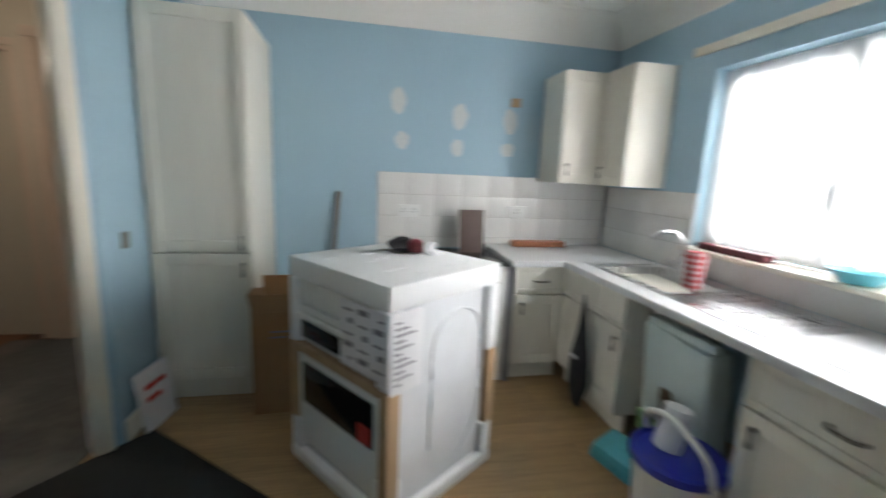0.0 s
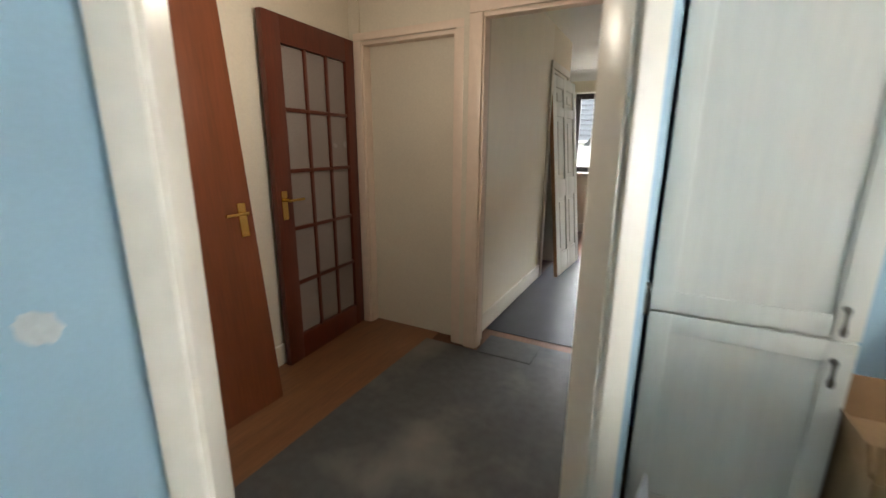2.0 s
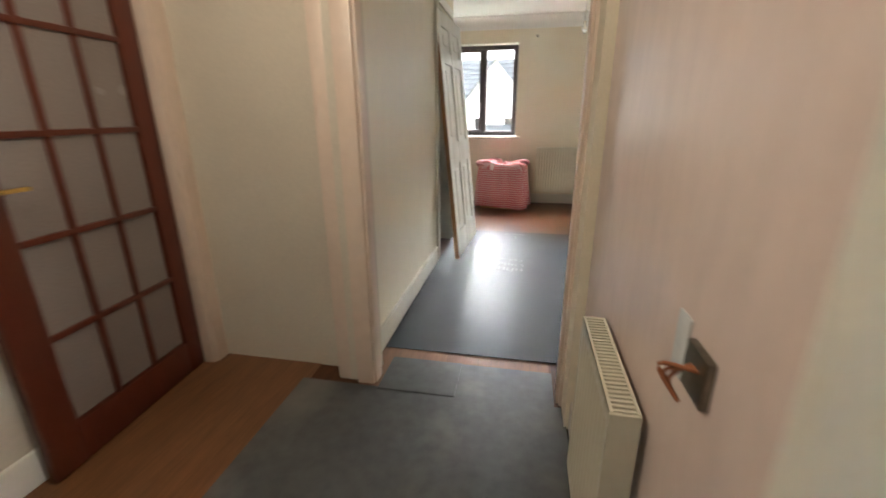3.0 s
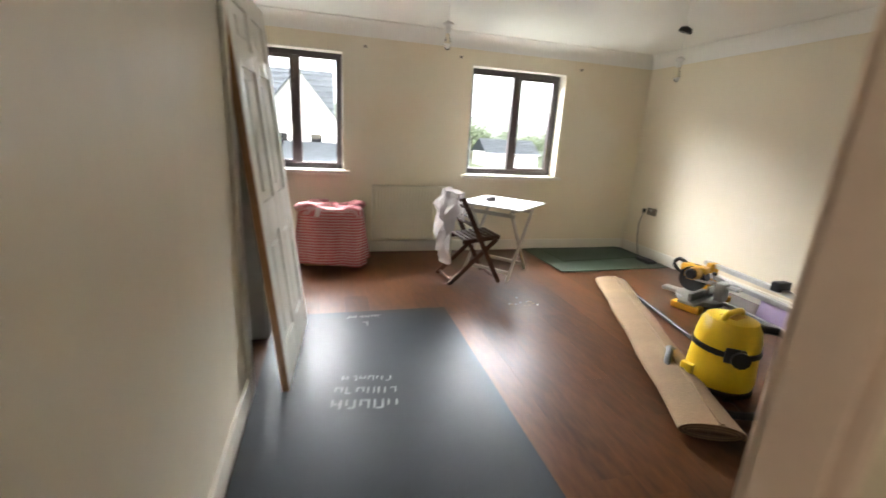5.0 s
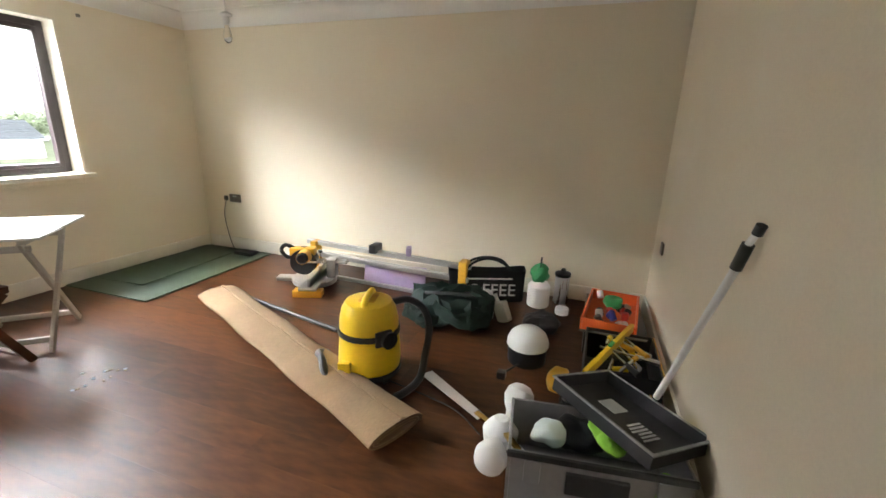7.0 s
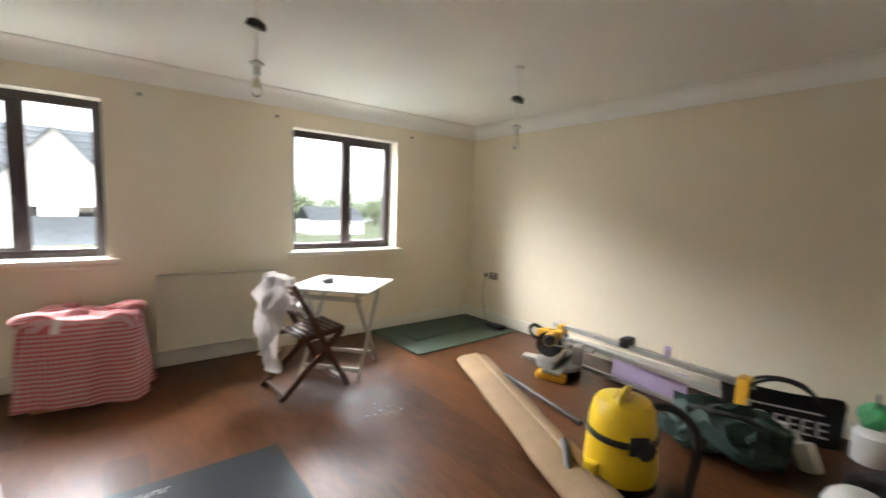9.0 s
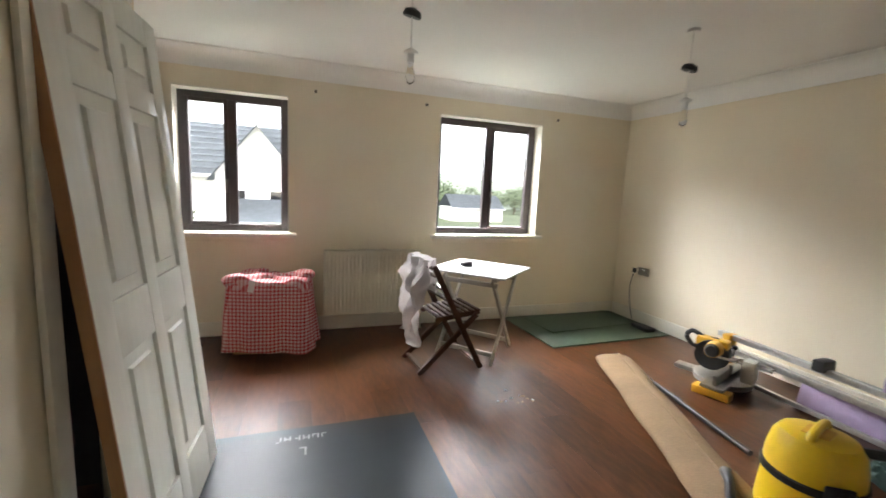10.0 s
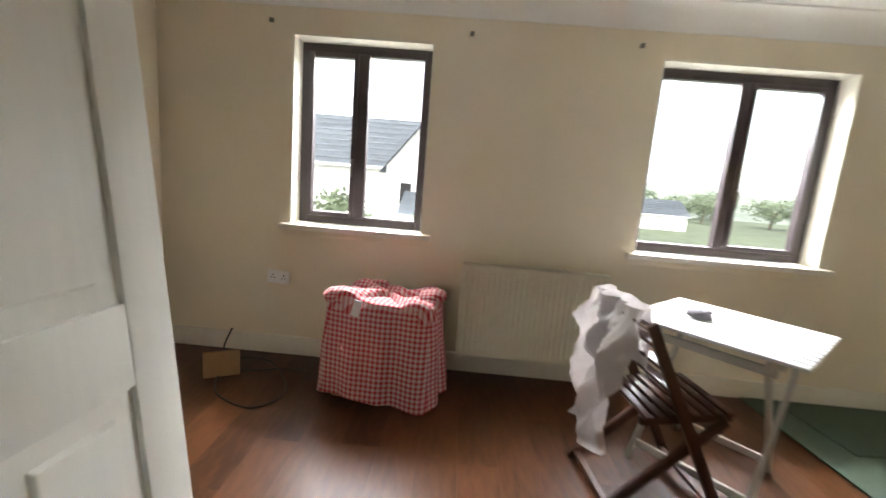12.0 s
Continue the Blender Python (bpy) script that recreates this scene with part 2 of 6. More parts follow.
COPPER = material("orange_brown_wood", (0.34, 0.12, 0.05), 0.5, vary=0.2)


# ---- building helpers ----
def box(bm, x0, x1, y0, y1, z0, z1, bevel=0.0, m=None):
    r = bmesh.ops.create_cube(bm, size=1)["verts"]
    for v in r:
        v.co = Vector((x0 + (v.co.x + 0.5) * (x1 - x0), y0 + (v.co.y + 0.5) * (y1 - y0), z0 + (v.co.z + 0.5) * (z1 - z0)))
    if bevel:
        es = list({e for v in r for e in v.link_edges})
        r = [v for v in bmesh.ops.bevel(bm, geom=es, offset=bevel, segments=2, affect="EDGES", profile=0.6)["verts"]]
    if m is not None:
        bmesh.ops.transform(bm, matrix=m, verts=list({v for v in r}))
    return bm


def bx(*a, bevel=0.0):
    return box(bmesh.new(), *a, bevel=bevel)


def tube(bm, p0, p1, r0, r1=None, seg=12):
    p0, p1 = Vector(p0), Vector(p1)
    d = p1 - p0
    m = Matrix.Translation((p0 + p1) / 2) @ d.to_track_quat("Z", "Y").to_matrix().to_4x4()
    bmesh.ops.create_cone(bm, cap_ends=True, segments=seg, radius1=r0, radius2=r0 if r1 is None else r1, depth=d.length, matrix=m)
    return bm


def tb(*a, **k):
    return tube(bmesh.new(), *a, **k)


def beam(bm, p0, p1, w, h, bevel=0.003):
    """A squared bar from p0 to p1: w across, h deep."""
    p0, p1 = Vector(p0), Vector(p1)
    d = p1 - p0
    m = Matrix.Translation(p0) @ d.to_track_quat("Z", "Y").to_matrix().to_4x4()
    tmp = bmesh.new()
    box(tmp, -w / 2, w / 2, -h / 2, h / 2, 0, d.length, bevel=bevel)
    tmp.transform(m)
    me = bpy.data.meshes.new("bar")
    tmp.to_mesh(me)
    tmp.free()
    bm.from_mesh(me)
    bpy.data.meshes.remove(me)
    return bm


def bar(*a, **k):
    return beam(bmesh.new(), *a, **k)


def lathe(profile, seg=28):
    """A turned body from (radius, height) pairs."""
    bm = bmesh.new()
    rings = []
    for r, z in profile:
        rings.append([bm.verts.new((r * math.cos(2 * math.pi * i / seg), r * math.sin(2 * math.pi * i / seg), z)) for i in range(seg)])
    for a, b in zip(rings, rings[1:]):
        for i in range(seg):
            bm.faces.new((a[i], a[(i + 1) % seg], b[(i + 1) % seg], b[i]))
    bm.faces.new(rings[0][::-1])
    bm.faces.new(rings[-1])
    return bm


def hose(points, r, seg=10, steps=8):
    """A round hose along a smooth line through the points."""
    pts = [Vector(p) for p in points]
    line = []
    for i in range(len(pts) - 1):
        p0, p1, p2, p3 = pts[max(i - 1, 0)], pts[i], pts[i + 1], pts[min(i + 2, len(pts) - 1)]
        for k in range(steps):
            t = k / steps
            line.append(0.5 * ((2 * p1) + (p2 - p0) * t + (2 * p0 - 5 * p1 + 4 * p2 - p3) * t * t + (3 * p1 - p0 - 3 * p2 + p3) * t ** 3))
    line.append(pts[-1])
    bm = bmesh.new()
    rings = []
    for i, p in enumerate(line):
        d = (line[min(i + 1, len(line) - 1)] - line[max(i - 1, 0)]).normalized()
        q = d.to_track_quat("Z", "Y")
        rings.append([bm.verts.new(p + q @ Vector((r * math.cos(2 * math.pi * k / seg), r * math.sin(2 * math.pi * k / seg), 0))) for k in range(seg)])
    for a, b in zip(rings, rings[1:]):
        for i in range(seg):
            bm.faces.new((a[i], a[(i + 1) % seg], b[(i + 1) % seg], b[i]))
    bm.faces.new(rings[0][::-1])
    bm.faces.new(rings[-1])
    return bm


def mesh_of(name, bm, mat, smooth=True):
    bmesh.ops.recalc_face_normals(bm, faces=bm.faces[:])
    me = bpy.data.meshes.new(name)
    bm.to_mesh(me)
    bm.free()
    me.materials.append(mat)
    if smooth:
        me.shade_smooth()
        me.set_sharp_from_angle(angle=radians(35))
    return me


def part(name, bm, mat, parent, label="", smooth=True):
    ob = new(name, mesh_of(name, bm, mat, smooth))
    ob.parent = parent
    return tagged(ob, label)


def thing(name, label, category, m=None, group="", kind=""):
    ob = new(name)
    ob.empty_display_size = 0.1
    if m is not None:
        ob.matrix_basis = m
    return tagged(ob, label, category, group, kind)


def solid(name, bm, mat, label, category="", kind="", m=None, group=""):
    ob = new(name, mesh_of(name, bm, mat))
    if m is not None:
        ob.matrix_basis = m
    return tagged(ob, label, category, group, kind)


def structure(name, bm, mat, label, m=None):
    return solid(name, bm, mat, label, kind="structure", m=m)


def crumple(bm, amount, scale, seed=0.0):
    for v in bm.verts:
        v.co += noise.noise_vector(v.co * scale + Vector((seed, seed * 2, 0))) * amount
    return bm


# ---- structure ----
H = 2.40
DIAG = pose(-1.10, 3.49, 0, 0, 0, 41)

structure("floor_slab", bx(-3.6, 2.4, -0.4, 9.8, -0.2, -0.012), FLOORBASE, "dark underlay beneath the floors of the whole flat")
structure("ceiling", bx(-3.6, 2.4, -0.4, 9.8, H, H + 0.15), CEIL, "plain off-white painted ceiling")

# kitchen
bm = bmesh.new()
box(bm, -2.62, -0.96, 0, 0.10, 0, H)
box(bm, -0.10, -0.02, 0, 0.10, 0, H)
box(bm, -0.96, -0.10, 0, 0.10, 2.03, H)
structure("wall_kitchen_door", bm, BLUE, "light blue painted wall with a doorway to the hall", m=DIAG)
structure("wall_kitchen_hall", bx(-1.152, -1.114, 3.476, 4.46, 0, H), BLUE, "light blue painted wall beside the tall cabinet")
structure("wall_kitchen_back", bx(-1.152, 2.05, 4.46, 4.58, 0, H), BLUE, "light blue painted kitchen wall with filler patches")
bm = bmesh.new()
box(bm, 1.8, 2.05, 3.55, 4.46, 0, H)
box(bm, 1.8, 2.05, -0.2, 1.75, 0, H)
box(bm, 1.8, 2.05, 1.75, 3.55, 0, 0.93)
box(bm, 1.8, 2.05, 1.75, 3.55, 1.90, H)
structure("wall_kitchen_window", bm, BLUE, "light blue painted wall with the kitchen window opening")
structure("wall_kitchen_rear", bx(-3.3, 2.05, -0.36, -0.2, 0, H), BLUE, "plain light blue wall closing the kitchen")
structure("wall_kitchen_side", bx(-3.3, -3.16, -0.2, 1.9, 0, H), BLUE, "plain light blue side wall")

# hall
structure("wall_hall_side", bx(-1.205, -1.154, 3.535, 4.68, 0, H), PINK, "bare pinkish plaster hall wall with trowel sheen")
structure("wall_hall_left", bx(-3.2, -3.06, 1.9, 4.98, 0, H), HALLPAINT, "cream painted hall wall")
bm = bmesh.new()
box(bm, -3.06, -2.98, 4.84, 4.98, 0, H)
box(bm, -2.98, -2.27, 4.86, 4.98, 1.97, H)
box(bm, -2.27, -2.11, 4.84, 4.979, 0, H)
box(bm, -2.11, -1.24, 4.84, 4.90, 2.03, H)
structure("wall_hall_end", bm, HALLPAINT, "cream hall end wall with two doorways")
structure("wall_doorway_panel", bx(-2.98, -2.27, 4.93, 4.97, 0, 1.97), HALLPAINT, "plain cream panel closing the second doorway")

# living room
structure("wall_passage", bx(-2.30, -2.17, 4.98, 6.68, 0, H), PASSAGE, "glossy cream passage wall with brush streaks")
bm = bmesh.new()
box(bm, -2.30, -2.17, 7.30, 7.46, 0, H)
box(bm, -2.30, -2.17, 6.68, 7.30, 2.02, H)
structure("wall_cupboard", bm, CREAM, "cream wall round the cupboard opening")
# Cupboard inner walls, coloured near black so the opening looks unlit.
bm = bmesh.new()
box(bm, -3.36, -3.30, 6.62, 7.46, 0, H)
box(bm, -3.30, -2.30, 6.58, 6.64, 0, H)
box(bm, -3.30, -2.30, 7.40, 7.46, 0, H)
structure("wall_cupboard_inside", bm, CUPBOARD, "inside of the cupboard, its shade put into a near-black colour")
structure("wall_west", bx(-3.50, -3.36, 6.5, 9.4, 0, H), CREAM, "cream painted living room side wall")
structure("wall_east", bx(2.10, 2.28, 4.58, 9.56, 0, H), CREAM, "cream painted long living room wall")
structure("wall_south", bx(-1.15, 2.10, 4.585, 4.68, 0, H), CREAM, "cream painted living room wall with filler patches")
W1, W2 = (-2.49, -1.60), (-0.22, 0.95)
ZB, ZT = 0.90, 2.11
bm = bmesh.new()
for x0, x1 in ((-3.36, W1[0]), (W1[1], W2[0]), (W2[1], 2.10)):
    box(bm, x0, x1, 9.30, 9.56, 0, H)
for x0, x1 in (W1, W2):
    box(bm, x0, x1, 9.30, 9.56, 0, ZB)
    box(bm, x0, x1, 9.30, 9.56, ZT, H)
structure("wall_north", bm, CREAM, "cream painted wall with two windows")


def cove(name, p0, p1, inward, size=0.12, mat=CEIL):
    """A concave plaster cove between wall and ceiling, from p0 to p1."""
    bm = bmesh.new()
    prof = [(0, 0), (size + 0.016, 0), (size + 0.012, -0.008)] + [(size + 0.01 - size * math.sin(math.pi / 2 * k / 6), -0.008 - size * (1 - math.cos(math.pi / 2 * k / 6))) for k in range(1, 7)] + [(0.008, -size - 0.018), (0, -size - 0.018)]
    rings = []
    for p in (p0, p1):
        rings.append([bm.verts.new((p[0] + inward[0] * a, p[1] + inward[1] * a, H - 0.002 + z)) for a, z in prof])
    n = len(prof)
    for i in range(n):
        bm.faces.new((rings[0][i], rings[0][(i + 1) % n], rings[1][(i + 1) % n], rings[1][i]))
    bm.faces.new(rings[0])
    bm.faces.new(rings[1][::-1])
    return structure(name, bm, mat, "white plaster cove along the ceiling")


cove("trim_cove_east", (2.10, 4.68), (2.10, 9.30), (-1, 0))
cove("trim_cove_north", (-3.36, 9.30), (2.10, 9.30), (0, -1))
cove("trim_cove_south", (-1.19, 4.68), (2.10, 4.68), (0, 1))
cove("trim_cove_kitchen_back", (-1.10, 4.46), (1.80, 4.46), (0, -1), 0.165)
cove("trim_cove_kitchen_window", (1.80, -0.2), (1.80, 4.46), (-1, 0), 0.165)
structure("trim_kitchen_rail", bx(1.785, 1.80, 1.2, 3.72, 1.99, 2.04, bevel=0.004), TRIM, "white moulded rail above the kitchen window")


def skirting(name, x0, x1, y0, y1, h=0.13, mat=TRIM, m=None):
    return structure(name, box(bmesh.new(), x0, x1, y0, y1, 0, h, bevel=0.006), mat, "white gloss skirting board with a rounded top", m=m)


skirting("baseboard_north", -3.30, 2.08, 9.282, 9.30)
skirting("baseboard_east", 2.082, 2.10, 4.70, 9.28)
skirting("baseboard_south", -1.07, 2.08, 4.68, 4.698)
skirting("baseboard_passage", -2.17, -2.152, 5.0, 6.60)
skirting("baseboard_kitchen_left", -2.5, -1.012, -0.018, 0.0, 0.11, m=DIAG)
skirting("baseboard_kitchen_right", -1.114, -1.096, 3.50, 3.80, 0.11)
skirting("baseboard_hall_left", -3.06, -3.042, 2.0, 4.85)
skirting("baseboard_hall_side", -1.223, -1.205, 3.66, 4.81, 0.13)
structure("wall_door_nib", bx(-1.24, -1.08, 4.685, 4.90, 0, H), CREAM, "narrow cream wall end beside the passage doorway")


def doorframe(name, x0, x1, y0, y1, top, mat, m=None, width=0.07, label="white gloss door lining and architrave"):
    """A lined doorway: lining through the wall, a moulded architrave on both faces. Local x runs along the wall."""
    d = thing(name, label, "", m, kind="structure")
    t = 0.022
    for nm, a, b in (("jamb", x0, x0 + t), ("jamb", x1 - t, x1)):
        part(nm, bx(a, b, y0 - 0.004, y1 + 0.004, 0, top - t, bevel=0.003), mat, d)
    part("head", bx(x0, x1, y0 - 0.004, y1 + 0.004, top - t, top, bevel=0.003), mat, d)
    for ya, yb in ((y0 - 0.022, y0 - 0.003), (y1 + 0.003, y1 + 0.022)):
        for a, b in ((x0 - width, x0 + 0.012), (x1 - 0.012, x1 + width)):
            part("architrave", bx(a, b, ya, yb, 0, top, bevel=0.007), mat, d)
        part("architrave", bx(x0 - width, x1 + width, ya, yb, top + 0.002, top + width, bevel=0.007), mat, d)
    return d


doorframe("door_1", -0.96, -0.10, 0, 0.10, 2.03, TRIM, DIAG, width=0.05)
doorframe("door_2", -2.11, -1.24, 4.84, 4.90, 2.03, PEACHTRIM, label="peach-tinted gloss frame of the passage doorway")
doorframe("door_3", -2.98, -2.27, 4.86, 4.925, 1.97, PEACHTRIM, width=0.05, label="cream frame of the panelled-over doorway")
doorframe("door_4", 0, 0.62, 0, 0.13, 2.02, TRIM, pose(-2.17, 6.68, 0, 0, 0, 90), label="white frame of the dark cupboard")


def window_unit(name, x0, x1, z0, z1, y, mat, label, m=None, split=0.45, handle_left=True):
    """A two-light casement: outer frame, mullion, two sashes with glass, handle. Local y is its room face."""
    d = thing(name, label, "", m, kind="structure")
    f, dep = 0.05, 0.065
    part("window_frame", bx(x0, x0 + f, y, y + dep, z0, z1, bevel=0.005), mat, d)
    part("window_frame", bx(x1 - f, x1, y, y + dep, z0, z1, bevel=0.005), mat, d)
    part("window_frame", bx(x0 + f, x1 - f, y, y + dep, z0, z0 + f, bevel=0.005), mat, d)
    part("window_frame", bx(x0 + f, x1 - f, y, y + dep, z1 - f, z1, bevel=0.005), mat, d)
    xm = x0 + (x1 - x0) * split
    part("mullion", bx(xm - 0.03, xm + 0.03, y, y + dep, z0 + f, z1 - f, bevel=0.005), mat, d)
    for k, (a, b) in enumerate(((x0 + f, xm - 0.03), (xm + 0.03, x1 - f))):
        s = 0.032 if (k == 0) == handle_left else 0.012
        bm = bmesh.new()
        za, zb = z0 + f, z1 - f
        box(bm, a, a + s, y - 0.006, y + 0.05, za, zb, bevel=0.004)
        box(bm, b - s, b, y - 0.006, y + 0.05, za, zb, bevel=0.004)
        box(bm, a + s, b - s, y - 0.004, y + 0.05, za, za + s, bevel=0.004)
        box(bm, a + s, b - s, y - 0.004, y + 0.05, zb - s, zb, bevel=0.004)
        sash = part("sash", bm, mat, d)
        pane = part("pane", bx(a + s, b - s, y + 0.024, y + 0.03, za + s, zb - s), GLASS, sash)
        pane.visible_shadow = False
    xh = xm - 0.046 if handle_left else xm + 0.046
    bm = bmesh.new()
    zc = z0 + (z1 - z0) * 0.36
    box(bm, xh - 0.009, xh + 0.009, y - 0.018, y - 0.006, zc - 0.03, zc + 0.03, bevel=0.003)
    box(bm, xh - 0.007, xh + 0.007, y - 0.036, y - 0.02, zc - 0.09, zc + 0.02, bevel=0.005)
    part("handle", bm, PEWTER if mat is DARKFRAME else WHITEPL, d)
    return d


def reveal_liner(name, x0, x1):
    bm = bmesh.new()
    box(bm, x0, x0 + 0.012, 9.302, 9.44, ZB + 0.03, ZT - 0.012)
    box(bm, x1 - 0.012, x1, 9.302, 9.44, ZB + 0.03, ZT - 0.012)
    box(bm, x0, x1, 9.302, 9.44, ZT - 0.012, ZT)
    structure(name, bm, TRIM, "white painted window reveal")


for k, (a, b) in enumerate((W1, W2)):
    window_unit("window_%d" % (k + 1), a + 0.012, b - 0.012, ZB + 0.022, ZT - 0.012, 9.44, DARKFRAME,
                "two-light casement window in a dark brown frame", split=0.47 if k == 0 else 0.52, handle_left=k == 0)
    reveal_liner("trim_reveal_%d" % (k + 1), a, b)
    structure("trim_sill_%d" % (k + 1), bx(a - 0.05, b + 0.06, 9.245, 9.44, ZB - 0.015, ZB + 0.02, bevel=0.008), TRIM, "white painted window board")
    structure("trim_sill_apron_%d" % (k + 1), bx(a - 0.04, b + 0.05, 9.282, 9.30, ZB - 0.055, ZB - 0.017, bevel=0.006), CREAM, "cream moulding under the window board")

KW = pose(1.89, 0, 0, 0, 0, -90)
window_unit("window_3", -3.55, -1.75, 0.95, 1.90, 0.0, WHITEPL, "white plastic kitchen window behind a net curtain", KW, split=0.36)
structure("trim_sill_3", bx(1.70, 1.885, 1.70, 3.54, 0.925, 0.95, bevel=0.006), TRIM, "white tiled kitchen window sill")

# floor coverings
structure("floor_hall_boards", bx(-3.06, -2.42, 1.9, 4.93, -0.004, 0.004), HALLWOOD, "worn reddish-brown wood floor in the hall")
structure("floor_threshold", bx(-2.17, -1.28, 4.80, 5.30, -0.004, 0.003), HALLWOOD, "reddish-brown wood strip at the passage doorway")
bm = bmesh.new()
box(bm, -2.45, -1.23, 2.3, 4.80, -0.004, 0.008)
box(bm, -1.71, -1.27, 4.80, 5.05, -0.004, 0.008)
box(bm, -2.07, -1.71, 4.785, 5.05, -0.002, 0.012)
structure("floor_hall_sheet", bm, CARPET, "scuffed dark grey protective sheet on the hall floor")


def sheet(name, x0, x1, y0, y1, z, mat, label, cat, m=None, ripple=0.0015):
    bm = bmesh.new()
    bmesh.ops.create_grid(bm, x_segments=24, y_segments=36, size=0.5)
    for v in bm.verts:
        v.co = Vector((x0 + (v.co.x + 0.5) * (x1 - x0), y0 + (v.co.y + 0.5) * (y1 - y0), z + ripple * (1 + noise.noise(Vector((v.co.x * 9, v.co.y * 11, 3.1))))))
    top = bm.faces[:]
    ext = bmesh.ops.extrude_face_region(bm, geom=top)
    for v in [g for g in ext["geom"] if isinstance(g, bmesh.types.BMVert)]:
        v.co.z += 0.003
    return solid(name, bm, mat, label, cat, m=m)


sheet("floor_protection_sheet", -2.145, -0.868, 5.14, 7.61, 0.005, RUBBER, "black rubbery floor protection sheet laid over laminate", "floor sheet")


def planks(parent_name, x0, x1, y0, y1, w, length, mat, along_y, label, skip=None):
    p = structure(parent_name, bx(x0, x1, y0, y1, -0.011, -0.006), FLOORBASE, label)
    data = {}
    rng = random.Random(7)
    a0, a1, b0, b1 = (x0, x1, y0, y1) if along_y else (y0, y1, x0, x1)
    a = a0
    while a < a1 - 0.01:
        wa = min(w, a1 - a)
        b = b0 - rng.uniform(0, length * 0.9)
        while b < b1:
            s, e = max(b, b0), min(b + length, b1)
            b += length
            if e - s < 0.03 or (skip and skip(a + wa / 2, (s + e) / 2)):
                continue
            key = (round(wa, 3), round(e - s, 3))
            if key not in data:
                bm = bmesh.new()
                g = 0.0
                sx, sy = (wa / 2 - g, (e - s) / 2 - g) if along_y else ((e - s) / 2 - g, wa / 2 - g)
                box(bm, -sx, sx, -sy, sy, -0.0055, 0, bevel=0.0007)
                data[key] = mesh_of("plank", bm, mat, smooth=False)
            ob = new("plank", data[key])
            ob.parent = p
            ob.location = (a + wa / 2, (s + e) / 2, 0) if along_y else ((s + e) / 2, a + wa / 2, 0)
        a += w
    return p


# ---- living room: large things ----
def panel_door():
    """Six-panel door standing loose, leaning on the wall."""
    m = Matrix.Translation((-1.972, 6.645, 0.012)) @ pose(0, 0, 0, 0, 0, -3.5) @ pose(0, 0, 0, 0, -5.6, 0)
    d = thing("panel_door", "loose white six-panel door leaning against the cupboard wall", "door", m)
    w, h, s = 0.84, 1.98, 0.115
    cols = ((s, w / 2 - 0.045), (w / 2 + 0.045, w - s))
    rows = ((0.22, 0.80), (0.98, 1.60), (1.69, 1.87))
    for a, b in ((0.004, s), (w / 2 - 0.045, w / 2 + 0.045), (w - s, w)):
        part("stile", bx(-0.036, 0, a, b, 0, h, bevel=0.004), DOORWHITE, d)
    edges = [0.0] + [z for r in rows for z in r] + [h]
    for k in range(0, len(edges), 2):
        for a, b in cols:
            part("rail", bx(-0.035, -0.001, a, b, edges[k], edges[k + 1], bevel=0.003), DOORWHITE, d)
    for a, b in cols:
        for z0, z1 in rows:
            bm = bx(-0.026, -0.014, a, b, z0, z1)
            t = bmesh.new()
            box(t, -0.03, -0.004, a + 0.035, b - 0.035, z0 + 0.035, z1 - 0.035)
            for v in t.verts:
                if v.co.x > -0.01:
                    v.co.y += 0.02 if v.co.y < (a + b) / 2 else -0.02
                    v.co.z += 0.02 if v.co.z < (z0 + z1) / 2 else -0.02
            me = bpy.data.meshes.new("field")
            t.to_mesh(me)
            t.free()
            bm.from_mesh(me)
            bpy.data.meshes.remove(me)
            part("door_panel", bm, DOORWHITE, d)
    part("edge", bx(-0.036, -0.001, -0.004, 0.003, 0, h), RAWWOOD, d, "bare reddish wood edge")
    return d


panel_door()

# things in the dark cupboard
b = solid("storage_box", bx(-2.75, -2.34, 6.72, 7.1, 0.0, 0.26, bevel=0.01), GREYPL, "grey plastic storage box in the dark cupboard", "box")
bm = bmesh.new()
bmesh.ops.create_icosphere(bm, subdivisions=4, radius=0.25)
for v in bm.verts:
    v.co.z = max(v.co.z, -0.12)
crumple(bm, 0.08, 5)
solid("crumpled_blanket", bm, CLUTTER, "dark magenta blanket heaped on the storage box", "blanket", m=pose(-2.55, 6.95, 0.40))


